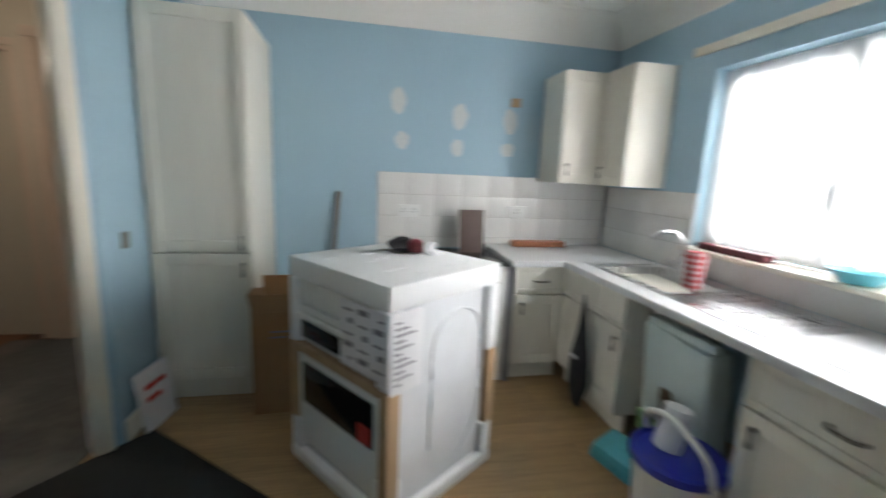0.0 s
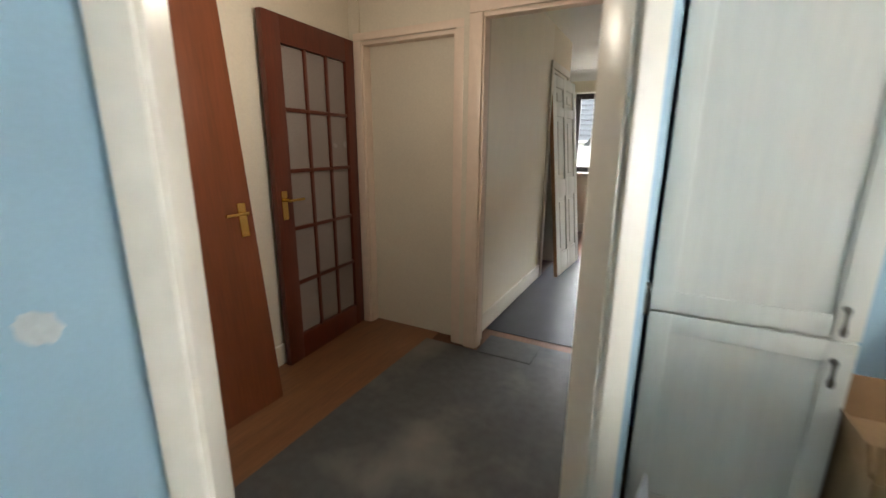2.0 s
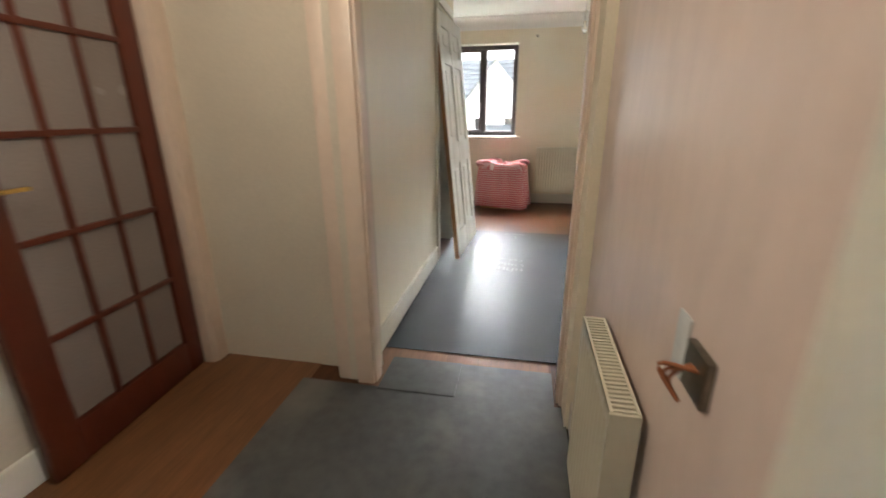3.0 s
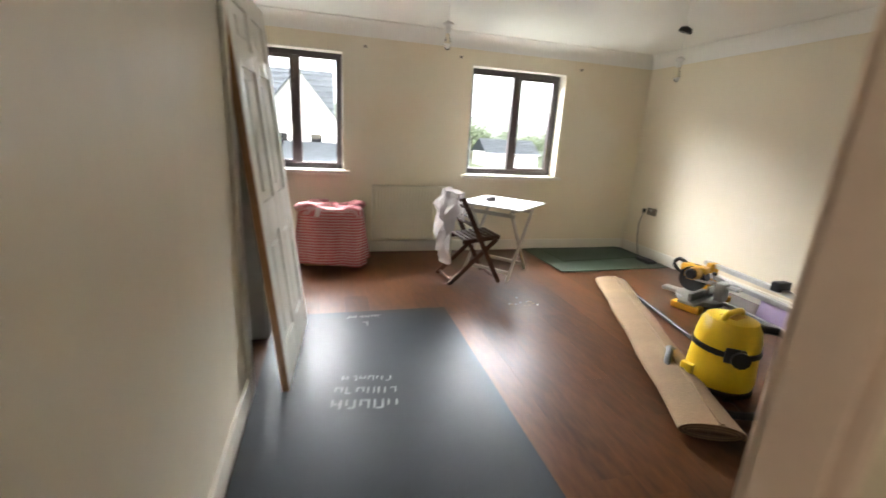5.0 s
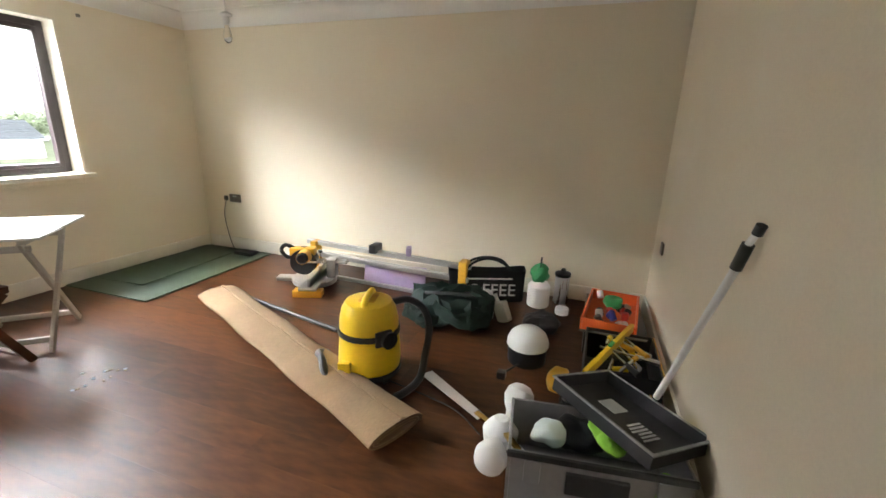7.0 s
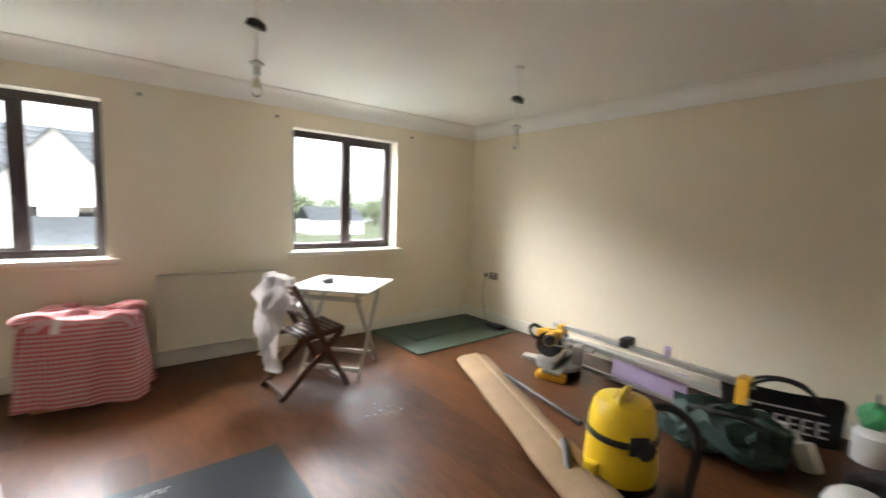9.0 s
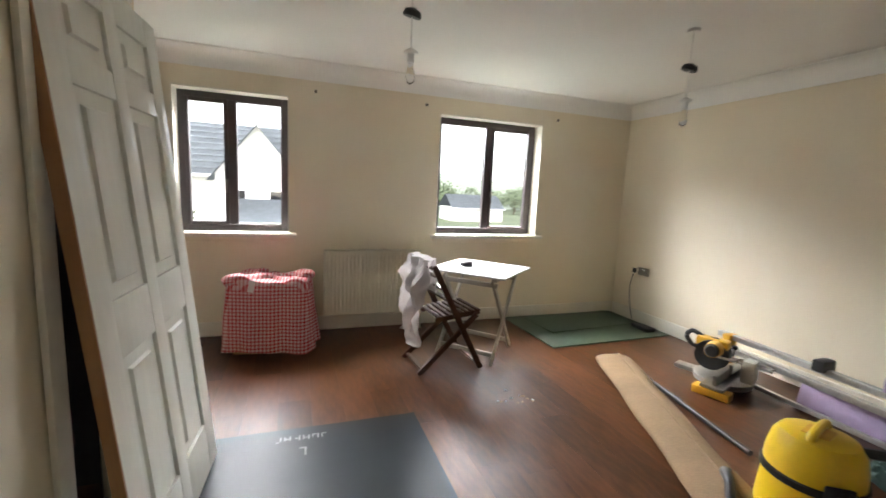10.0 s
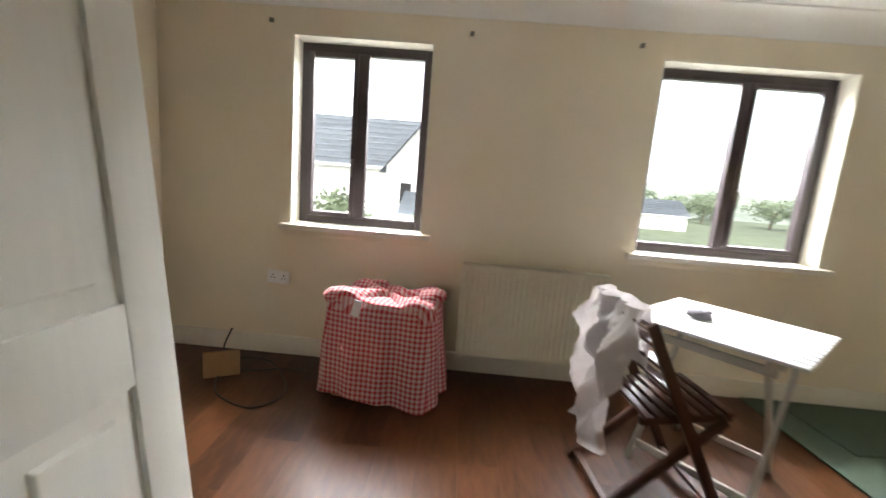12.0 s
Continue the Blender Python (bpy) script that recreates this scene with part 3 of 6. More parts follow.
def radiator(name, x0, x1, z0, z1, y, m=None, label="", depth=0.07, gap=0.10):
    """A panel radiator with pressed vertical flutes and a top grille. Front at local y."""
    r = thing(name, label, "radiator", m)
    bm = bmesh.new()
    n = int((x1 - x0) / 0.034)
    xs, cols = [], []
    for i in range(n * 6 + 1):
        x = x0 + (x1 - x0) * i / (n * 6)
        d = 0.009 * (0.5 + 0.5 * math.cos(2 * math.pi * i / 6)) if 3 < i < n * 6 - 3 else 0
        cols.append([bm.verts.new((x, y + d * k, z)) for z, k in ((z0, 0), (z0 + 0.035, 0), (z0 + 0.05, 1), (z1 - 0.05, 1), (z1 - 0.035, 0), (z1, 0))])
    for a, b in zip(cols, cols[1:]):
        for k in range(5):
            bm.faces.new((a[k], b[k], b[k + 1], a[k + 1]))
    part("front_panel", bm, RADCREAM, r)
    part("back_panel", bx(x0, x1, y + depth - 0.014, y + depth, z0, z1 - 0.01, bevel=0.004), RADCREAM, r)
    for a in (x0 - 0.004, x1 - 0.002):
        part("side_panel", bx(a, a + 0.006, y - 0.002, y + depth, z0 + 0.01, z1), RADCREAM, r)
    bm = bmesh.new()
    k = int((x1 - x0) / 0.014)
    for i in range(k):
        a = x0 + (x1 - x0) * i / k
        box(bm, a, a + 0.007, y + 0.004, y + depth - 0.004, z1 - 0.006, z1)
    box(bm, x0, x1, y, y + 0.006, z1 - 0.008, z1 + 0.002)
    box(bm, x0, x1, y + depth - 0.006, y + depth, z1 - 0.008, z1 + 0.002)
    part("grille", bm, RADCREAM, r)
    part("bracket", bx(x0 + 0.12, x0 + 0.16, y + depth, y + depth + gap, z0 + 0.1, z1 - 0.1), GREYPL, r)
    part("bracket", bx(x1 - 0.16, x1 - 0.12, y + depth, y + depth + gap, z0 + 0.1, z1 - 0.1), GREYPL, r)
    bm = tb((x1 + 0.025, y + 0.03, 0.0), (x1 + 0.025, y + 0.03, z0 + 0.06), 0.0075)
    tube(bm, (x1 - 0.01, y + 0.03, z0 + 0.05), (x1 + 0.03, y + 0.03, z0 + 0.05), 0.012)
    pipe = part("pipe", bm, RADCREAM, r)
    part("valve", tb((x1 + 0.025, y + 0.03, z0 + 0.05), (x1 + 0.025, y + 0.03, z0 + 0.12), 0.018, 0.014), WHITEPL, pipe)
    return r


radiator("radiator", -1.305, -0.409, 0.187, 0.785, 9.12, label="cream fluted panel radiator under the window wall")
radiator("radiator", -0.365, 0.02, 0.19, 0.70, 0.015, pose(-1.29, 3.925, 0, 0, 0, -90), "cream panel radiator on the pink hall wall", depth=0.055, gap=0.014)


def covered_box():
    """A box draped with a gingham cloth: rounded top, folds that deepen to the hem, bunched corners."""
    bm = bmesh.new()
    uv = bm.loops.layers.uv.new("UVMap")
    hx, hy, hz, seg = 0.315, 0.235, 0.60, 120
    rings = []

    def ring(scale, z, fold):
        vs = []
        for i in range(seg):
            a = 2 * math.pi * i / seg
            c, s = math.cos(a), math.sin(a)
            p = 5.0
            k = (abs(c) ** p + abs(s) ** p) ** (-1 / p)
            f = 1 + fold * (0.5 * math.sin(a * 7 + 1) + 0.35 * math.sin(a * 13 + 2) + 0.6 * noise.noise(Vector((c * 2.5, s * 2.5, z * 3))))
            x, y = hx * k * c * scale * f, hy * k * s * scale * f
            corner = max(0, abs(c * s) * 2 - 0.75) * 4
            zz = z + 0.036 * noise.noise(Vector((x * 7, y * 7, z * 4))) + (0.04 * corner if z > hz - 0.06 else 0)
            vs.append(bm.verts.new((x, y, zz)))
        return vs
    steps = [(0.05, hz - 0.03, 0.0), (0.3, hz - 0.028, 0.01), (0.55, hz - 0.018, 0.012), (0.75, hz - 0.012, 0.015), (0.88, hz - 0.022, 0.02), (0.96, hz - 0.05, 0.022)]
    steps += [(1.0 + 0.16 * (1 - z / hz) ** 1.3, z, 0.022 + 0.085 * (1 - z / hz)) for z in [hz - 0.09 - 0.042 * k for k in range(12)]]
    for sc, z, fo in steps:
        rings.append(ring(sc, z, fo))
    hem = rings[-1]
    for i, v in enumerate(hem):
        a = 2 * math.pi * i / seg
        v.co.z = 0.02 + 0.028 * (1 + math.sin(a * 3 + 1.3)) * 0.5 - 0.015 * max(0, abs(math.sin(2 * a)) - 0.7)
    c = bm.verts.new((0, 0, hz - 0.03))
    faces = []
    for i in range(seg):
        bm.faces.new((c, rings[0][i], rings[0][(i + 1) % seg]))
    for k, (a, b) in enumerate(zip(rings, rings[1:])):
        for i in range(seg):
            bm.faces.new((a[i], a[(i + 1) % seg], b[(i + 1) % seg], b[i]))
    for f in bm.faces:
        top = f.calc_center_median().z > hz - 0.055
        for lo in f.loops:
            co = lo.vert.co
            if top:
                lo[uv].uv = (co.x, co.y)
            else:
                n = f.calc_center_median()
                if abs(n.y) / hy > abs(n.x) / hx:
                    lo[uv].uv = (co.x, co.z)
                else:
                    lo[uv].uv = (co.y, co.z)
    t = thing("covered_box", "storage box draped in a red and white gingham cloth", "box", pose(-1.73, 8.965, 0, 0, 0, -6))
    part("tablecloth", bm, CHECK, t)
    part("box_body", bx(-0.27, 0.27, -0.19, 0.19, 0, 0.50, bevel=0.01), CARDB, t)
    # bunched knots at the corners
    for x, y, r in ((-0.25, -0.14, 0.075), (-0.12, 0.16, 0.06), (0.24, 0.05, 0.07)):
        k = bmesh.new()
        u2 = k.loops.layers.uv.new("UVMap")
        bmesh.ops.create_icosphere(k, subdivisions=3, radius=r)
        crumple(k, 0.03, 14, x)
        for v in k.verts:
            v.co = Vector((v.co.x * 1.2 + x, v.co.y + y, v.co.z * 0.75 + hz - 0.012))
        for f in k.faces:
            for lo in f.loops:
                lo[u2].uv = (lo.vert.co.x, lo.vert.co.y + lo.vert.co.z)
        part("cloth_knot", k, CHECK, t)
    part("cloth_label", box(bmesh.new(), -0.25, -0.205, -0.268, -0.262, 0.49, 0.58, m=pose(0, 0, 0, 0, 12, 0)), TOWEL, t, "white fringe of the cloth")


covered_box()


def slat_table():
    """Folding table: slatted white top, two crossed leg frames."""
    m = pose(-0.063, 8.505, 0, 0, 0, 42)
    t = thing("folding_table", "white slatted folding table with grey-beige crossed legs", "table", m)
    L, W, z = 0.69, 0.66, 0.73
    # top runs along local y
    n = 10
    for i in range(n):
        a = -W / 2 + W * i / n
        part("slat", bx(a + 0.004, a + W / n - 0.007, -L / 2, L / 2, z - 0.016, z, bevel=0.003), TABLEWHITE, t)
    for y in (-L / 2 + 0.09, L / 2 - 0.09):
        part("batten", bx(-W / 2 + 0.02, W / 2 - 0.02, y - 0.02, y + 0.02, z - 0.042, z - 0.0165, bevel=0.003), TABLELEG, t)
    for s in (-1, 1):
        y = s * (L / 2 - 0.10)
        part("leg", bar((-0.26, y, 0.0), (0.24, y, z - 0.045), 0.022, 0.036), TABLELEG, t)
        y2 = s * (L / 2 - 0.13)
        part("leg", bar((0.26, y2, 0.0), (-0.24, y2, z - 0.045), 0.022, 0.036), TABLELEG, t)
    part("stretcher", bar((-0.21, -L / 2 + 0.1, 0.07), (-0.21, L / 2 - 0.1, 0.07), 0.02, 0.035), TABLELEG, t)
    part("stretcher", bar((0.21, -L / 2 + 0.13, 0.07), (0.21, L / 2 - 0.13, 0.07), 0.02, 0.035), TABLELEG, t)
    part("stretcher", bar((0.21, -L / 2 + 0.1, z - 0.09), (0.21, L / 2 - 0.1, z - 0.09), 0.03, 0.035), TABLELEG, t)
    part("stretcher", bar((-0.21, -L / 2 + 0.1, z - 0.09), (-0.21, L / 2 - 0.1, z - 0.09), 0.03, 0.035), TABLELEG, t)


slat_table()
bm = bmesh.new()
bmesh.ops.create_icosphere(bm, subdivisions=3, radius=0.055)
crumple(bm, 0.03, 16)
for v in bm.verts:
    v.co.z = max(-0.012, v.co.z * 0.55)
solid("crumpled_rag", bm, material("grey_rag", (0.22, 0.2, 0.22), 0.8, vary=0.4), "small crumpled grey rag on the slatted table", "rag", m=pose(-0.16, 8.58, 0.743))


def folding_chair():
    """Slatted folding chair with crossed legs. Local +x is where the sitter faces."""
    c = thing("folding_chair", "dark-stained wooden folding chair with a slatted seat", "chair", pose(-0.44, 8.32, 0, 0, 0, 5))
    for s in (-1, 1):
        y = s * 0.20
        part("back_post", bar((0.24, y, 0.0), (-0.19, y, 0.82), 0.022, 0.042), CHAIRWOOD, c)
        y2 = s * 0.172
        part("leg", bar((-0.27, y2, 0.0), (0.20, y2, 0.43), 0.022, 0.04), CHAIRWOOD, c)
        part("seat_rail", bar((-0.14, s * 0.148, 0.40), (0.235, s * 0.148, 0.44), 0.02, 0.035), CHAIRWOOD, c)
    for i in range(8):
        x = -0.12 + i * 0.047
        z = 0.405 + (x + 0.14) * 0.107 + 0.02
        part("seat_slat", box(bmesh.new(), x - 0.016, x + 0.016, -0.18, 0.18, z - 0.008, z + 0.006, bevel=0.003), CHAIRWOOD, c)
    for k, (f, w) in enumerate(((0.90, 0.05), (0.79, 0.05), (0.68, 0.05), (0.97, 0.04))):
        x, z = 0.24 - 0.43 * f, 0.82 * f
        part("back_slat", bar((x, -0.19, z), (x, 0.19, z), w, 0.014) , CHAIRWOOD, c)
    for x, z in ((0.20, 0.058), (-0.235, 0.032)):
        part("stretcher", bar((x, -0.19, z), (x, 0.19, z), 0.03, 0.018), CHAIRWOOD, c)
    return c


folding_chair()


def draped_towel():
    """A towel hung over the chair's back, creased, longer on the outer side."""
    bm = bmesh.new()
    nu, nv = 30, 44
    grid = []
    for j in range(nv + 1):
        t = j / nv
        row = []
        for i in range(nu + 1):
            u = i / nu - 0.5
            w = 0.19 * (1 - 0.7 * max(0, t - 0.45)) if t > 0.3 else 0.19
            if t < 0.3:
                k = t / 0.3
                x, z = 0.055 - 0.02 * k, 0.60 + 0.25 * k
            else:
                k = (t - 0.3) / 0.7
                x, z = -0.035 - 0.05 * math.sin(k * 2.2), 0.85 - 0.60 * k
            if abs(t - 0.3) < 0.06:
                z += 0.012
            y = u * 2 * w + 0.03 * k * math.sin(t * 6)
            f = 0.036 * math.sin(u * 15 + t * 7) + 0.075 * noise.noise(Vector((u * 6, t * 6, 1.7))) + 0.03 * noise.noise(Vector((u * 14, t * 13, 4.2)))
            z2 = z + (0.09 * u * k if t > 0.3 else 0) + (-0.10 * max(0, 0.18 - abs(u + 0.25)) * 5 * k if t > 0.3 else 0)
            row.append(bm.verts.new((x + f * (1 if t > 0.3 else 0.4), y, z2)))
        grid.append(row)
    for a, b in zip(grid, grid[1:]):
        for i in range(nu):
            bm.faces.new((a[i], a[i + 1], b[i + 1], b[i]))
    ext = bmesh.ops.solidify(bm, geom=bm.faces[:], thickness=0.008)
    m = pose(-0.622, 8.36, 0, 0, 0, 5)
    solid("towel", bm, TOWEL, "crumpled white towel hung over the folding chair's back", "towel", m=m)


draped_towel()

solid("cutting_mat", bx(0.0, 1.42, 0, 0.92, 0.001, 0.012, bevel=0.003), MATGREEN, "large green board lying on the laminate floor", "floor mat", m=pose(0.64, 8.36, 0, 0, 0, 1.5))
solid("cutting_mat", bx(0.0, 1.15, 0, 0.5, 0.0125, 0.02, bevel=0.003), MATGREEN, "second green board lying on the first", "floor mat", m=pose(0.86, 8.70, 0, 0, 0, 4))


def carpet_roll():
    """A flattened roll: a spiral of carpet with backing outside and pile inside."""
    d = Vector((0.0, 5.89)) - Vector((0.915, 7.92))
    ang = math.degrees(math.atan2(d.y, d.x))
    t = thing("carpet_roll", "flattened roll of beige carpet with jute backing", "carpet", pose(0.915, 7.92, 0, 0, 0, ang))
    L = d.length
    for name, off, mat, th in (("backing", 0.0, JUTE, 0.005), ("pile", 0.0065, PILE, 0.008)):
        bm = bmesh.new()
        pa, pb = [], []
        turns, n = 2.6, 110
        for i in range(n + 1):
            q = i / n
            a = 2 * math.pi * turns * q - 0.4
            rx, rz = 0.155 * (1 - 0.33 * q) - off, 0.052 * (1 - 0.72 * q) - off * 0.9
            pa.append((rx * math.cos(a), max(0.002, rz) * math.sin(a) + 0.054))
            pb.append(((rx - th) * math.cos(a), max(0.001, rz - th) * math.sin(a) + 0.054))
        secs = []
        for k in range(13):
            x = L * k / 12
            sag = 1 + 0.05 * math.sin(k * 1.7)
            secs.append(([bm.verts.new((x, y * sag, z)) for y, z in pa], [bm.verts.new((x, y * sag, z)) for y, z in pb]))
        for (a0, b0), (a1, b1) in zip(secs, secs[1:]):
            for i in range(n):
                bm.faces.new((a0[i], a0[i + 1], a1[i + 1], a1[i]))
                bm.faces.new((b0[i], b1[i], b1[i + 1], b0[i + 1]))
        for a0, b0 in (secs[0], secs[-1]):
            for i in range(n):
                bm.faces.new((a0[i], b0[i], b0[i + 1], a0[i + 1]))
        part(name, bm, mat, t)
    part("edge_fold", box(bmesh.new(), 0, L, 0.03, 0.052, 0.103, 0.112, bevel=0.003), JUTE, t, "raised carpet edge along the roll")


carpet_roll()


def vacuum():
    v = thing("wet_dry_vacuum", "yellow tub vacuum cleaner with a black coiled hose", "vacuum cleaner", pose(0.465, 6.285, 0, 0, 0, 15))
    part("tub", lathe([(0.15, 0.05), (0.172, 0.06), (0.178, 0.10), (0.168, 0.24), (0.166, 0.27)]), YELLOW, v)
    part("seal_band", lathe([(0.168, 0.262), (0.176, 0.266), (0.176, 0.292), (0.168, 0.296)]), BLACKPL, v, "black rim band")
    head = part("motor_head", lathe([(0.166, 0.292), (0.164, 0.34), (0.15, 0.41), (0.128, 0.445), (0.10, 0.455)]), YELLOW, v)
    part("handle", hose([(-0.10, 0, 0.44), (-0.07, 0, 0.475), (0.07, 0, 0.475), (0.10, 0, 0.44)], 0.018), YELLOW, head)
    part("top_recess", box(bmesh.new(), -0.055, 0.055, -0.045, 0.045, 0.452, 0.459, bevel=0.003), TOOLYEL, head)
    part("latch", box(bmesh.new(), -0.185, -0.165, -0.05, 0.05, 0.24, 0.33, bevel=0.012, m=pose(0, 0, 0, 0, 0, 40)), BLACKPL, v)
    part("hose_port", tb((-0.11, -0.12, 0.275), (-0.138, -0.15, 0.275), 0.048), BLACKPL, v)
    part("base", lathe([(0.16, 0.02), (0.178, 0.028), (0.178, 0.052), (0.15, 0.056)]), BLACKPL, v)
    for a in (45, 135, 225, 315):
        c, s = math.cos(radians(a)), math.sin(radians(a))
        part("castor", tb((0.16 * c - 0.012 * s, 0.16 * s + 0.012 * c, 0.02), (0.16 * c + 0.012 * s, 0.16 * s - 0.012 * c, 0.02), 0.02), BLACKPL, v)
    part("hose_hook", box(bmesh.new(), -0.19, -0.15, 0.06, 0.13, 0.07, 0.15, bevel=0.01), YELLOW, v)
    pts = [(0.12, 0.30, 0.03), (-0.01, 0.30, 0.10), (-0.12, 0.24, 0.13), (-0.24, 0.16, 0.07), (-0.31, -0.02, 0.025), (-0.27, -0.19, 0.024), (-0.13, -0.30, 0.045),
           (0.02, -0.32, 0.13), (0.10, -0.33, 0.25), (0.12, -0.29, 0.36), (0.10, -0.21, 0.42), (0.06, -0.13, 0.42), (0.03, -0.07, 0.41)]
    hb = hose(pts, 0.021, seg=10, steps=10)
    part("hose", hb, BLACKPL, v)
    return v


vacuum()
w = thing("vacuum_wand", "dark grey vacuum wand lying on the floor beside the carpet roll", "vacuum wand")
part("tube", tb((1.02, 7.80, 0.02), (0.79, 6.72, 0.02), 0.0175), BLACKPL, w)
part("nozzle", bar((1.02, 7.80, 0.02), (1.06, 7.96, 0.02), 0.05, 0.03), GREYPL, w)
part("collar", tb((0.915, 7.30, 0.02), (0.908, 7.26, 0.02), 0.021), BLACKPL, w)


# ---- kitchen ----
def shaker_front(d, x0, x1, z0, z1, y, name="cabinet_door", handle=None, drop=True):
    """A framed cabinet front at local y (faces -y): recessed centre panel and a drop handle."""
    t, s = 0.02, 0.06 if z1 - z0 > 0.25 else 0.03
    f = part(name, bx(x0 + s - 0.002, x1 - s + 0.002, y - t + 0.008, y - 0.002, z0 + s - 0.002, z1 - s + 0.002), CABWHITE, d)
    for a, b in ((x0, x0 + s), (x1 - s, x1)):
        part("stile", bx(a, b, y - t, y, z0, z1, bevel=0.003), CABWHITE, f)
    for a, b in ((z0, z0 + s), (z1 - s, z1)):
        part("rail", bx(x0 + s, x1 - s, y - t + 0.001, y, a, b, bevel=0.003), CABWHITE, f)
    if handle:
        hx, hz = handle
        bm = bmesh.new()
        if drop:
            tube(bm, (hx, y - t, hz + 0.02), (hx, y - t - 0.018, hz + 0.02), 0.008)
            bm2 = lathe([(0.003, -0.05), (0.007, -0.045), (0.009, -0.035), (0.005, -0.02), (0.004, 0.0), (0.007, 0.02), (0.004, 0.03)], 10)
            me = bpy.data.meshes.new("drop")
            bm2.transform(Matrix.Translation((hx, y - t - 0.018, hz)))
            bm2.to_mesh(me)
            bm2.free()
            bm.from_mesh(me)
            bpy.data.meshes.remove(me)
        else:
            bm = hose([(hx - 0.045, y - t, hz), (hx - 0.03, y - t - 0.02, hz - 0.004), (hx + 0.03, y - t - 0.02, hz - 0.004), (hx + 0.045, y - t, hz)], 0.006)
        part("handle", bm, PEWTER, f, "dark pewter handle")
    return f


def cabinet(name, label, w, depth, z0, z1, fronts, m, plinth=True):
    """A cabinet unit: carcass, plinth, fronts (x0, x1, z0, z1, handle, drop). Local front at y=0, body behind."""
    d = thing(name, label, "cabinet", m)
    part("body", bx(0, w, 0.001, depth, z0, z1, bevel=0.002), CABWHITE, d)
    if plinth:
        part("plinth", bx(0.002, w - 0.002, 0.04, 0.056, 0, z0 - 0.002), CABWHITE, d)
    for x0, x1, a, b, h, drop in fronts:
        shaker_front(d, x0 + 0.002, x1 - 0.002, a + 0.002, b - 0.002, 0.0, "cabinet_door" if b - a > 0.25 else "drawer_front", h, drop)
    return d


cabinet("tall_cabinet", "tall cream cabinet with two framed doors in the corner", 0.485, 0.60, 0.13, 2.02,
        [(0, 0.485, 0.13, 0.83, (0.44, 0.755), True), (0, 0.485, 0.835, 2.02, (0.44, 0.90), True)], pose(-1.10, 3.85, 0))
cabinet("base_cabinet", "cream base unit with one drawer above one door", 0.34, 0.58, 0.12, 0.75,
        [(0, 0.34, 0.12, 0.575, (0.05, 0.50), True), (0, 0.34, 0.58, 0.75, (0.17, 0.665), False)], pose(0.875, 3.87, 0))
solid("end_panel", bx(0.845, 0.872, 3.86, 4.45, 0, 0.75, bevel=0.002), material("grey_board", (0.30, 0.30, 0.32), 0.5, vary=0.08), "grey end panel beside the base unit", "panel")
cabinet("sink_cabinet", "cream sink unit with two doors under false drawers", 0.62, 0.56, 0.12, 0.75,
        [(0, 0.31, 0.12, 0.575, None, True), (0, 0.31, 0.58, 0.75, None, True), (0.31, 0.62, 0.12, 0.575, (0.57, 0.50), True), (0.31, 0.62, 0.58, 0.75, None, True)], pose(1.22, 3.85, 0, 0, 0, -90))
cabinet("drawer_cabinet", "cream base unit with a drawer near the window", 0.60, 0.56, 0.12, 0.75,
        [(0, 0.6, 0.12, 0.575, (0.06, 0.50), True), (0, 0.6, 0.58, 0.75, (0.3, 0.665), False)], pose(1.22, 2.58, 0, 0, 0, -90))
cabinet("base_cabinet", "cream base unit at the end of the worktop", 0.6, 0.56, 0.12, 0.75,
        [(0, 0.6, 0.12, 0.75, (0.06, 0.66), True)], pose(1.22, 1.975, 0, 0, 0, -90))
cabinet("wall_cabinet", "cream wall cabinet beside the window wall", 0.33, 0.315, 1.26, 1.975,
        [(0, 0.33, 1.26, 1.975, (0.045, 1.36), True)], pose(1.228, 4.14, 0), plinth=False)
cabinet("wall_cabinet", "cream corner wall cabinet with a white end", 0.60, 0.265, 1.255, 1.98,
        [(0.31, 0.60, 1.255, 1.98, (0.345, 1.35), True)], pose(1.535, 4.44, 0, 0, 0, -90), plinth=False)

bm = bmesh.new()
box(bm, 0.845, 1.79, 3.83, 4.45, 0.752, 0.79, bevel=0.006)
box(bm, 1.18, 1.30, 1.35, 3.829, 0.752, 0.79, bevel=0.006)
box(bm, 1.301, 1.79, 1.35, 2.62, 0.752, 0.79)
box(bm, 1.71, 1.79, 2.621, 3.829, 0.752, 0.79)
box(bm, 1.301, 1.709, 3.74, 3.829, 0.752, 0.79)
solid("worktop", bm, WORKTOP, "pale speckled laminate worktop running round the corner", "worktop")


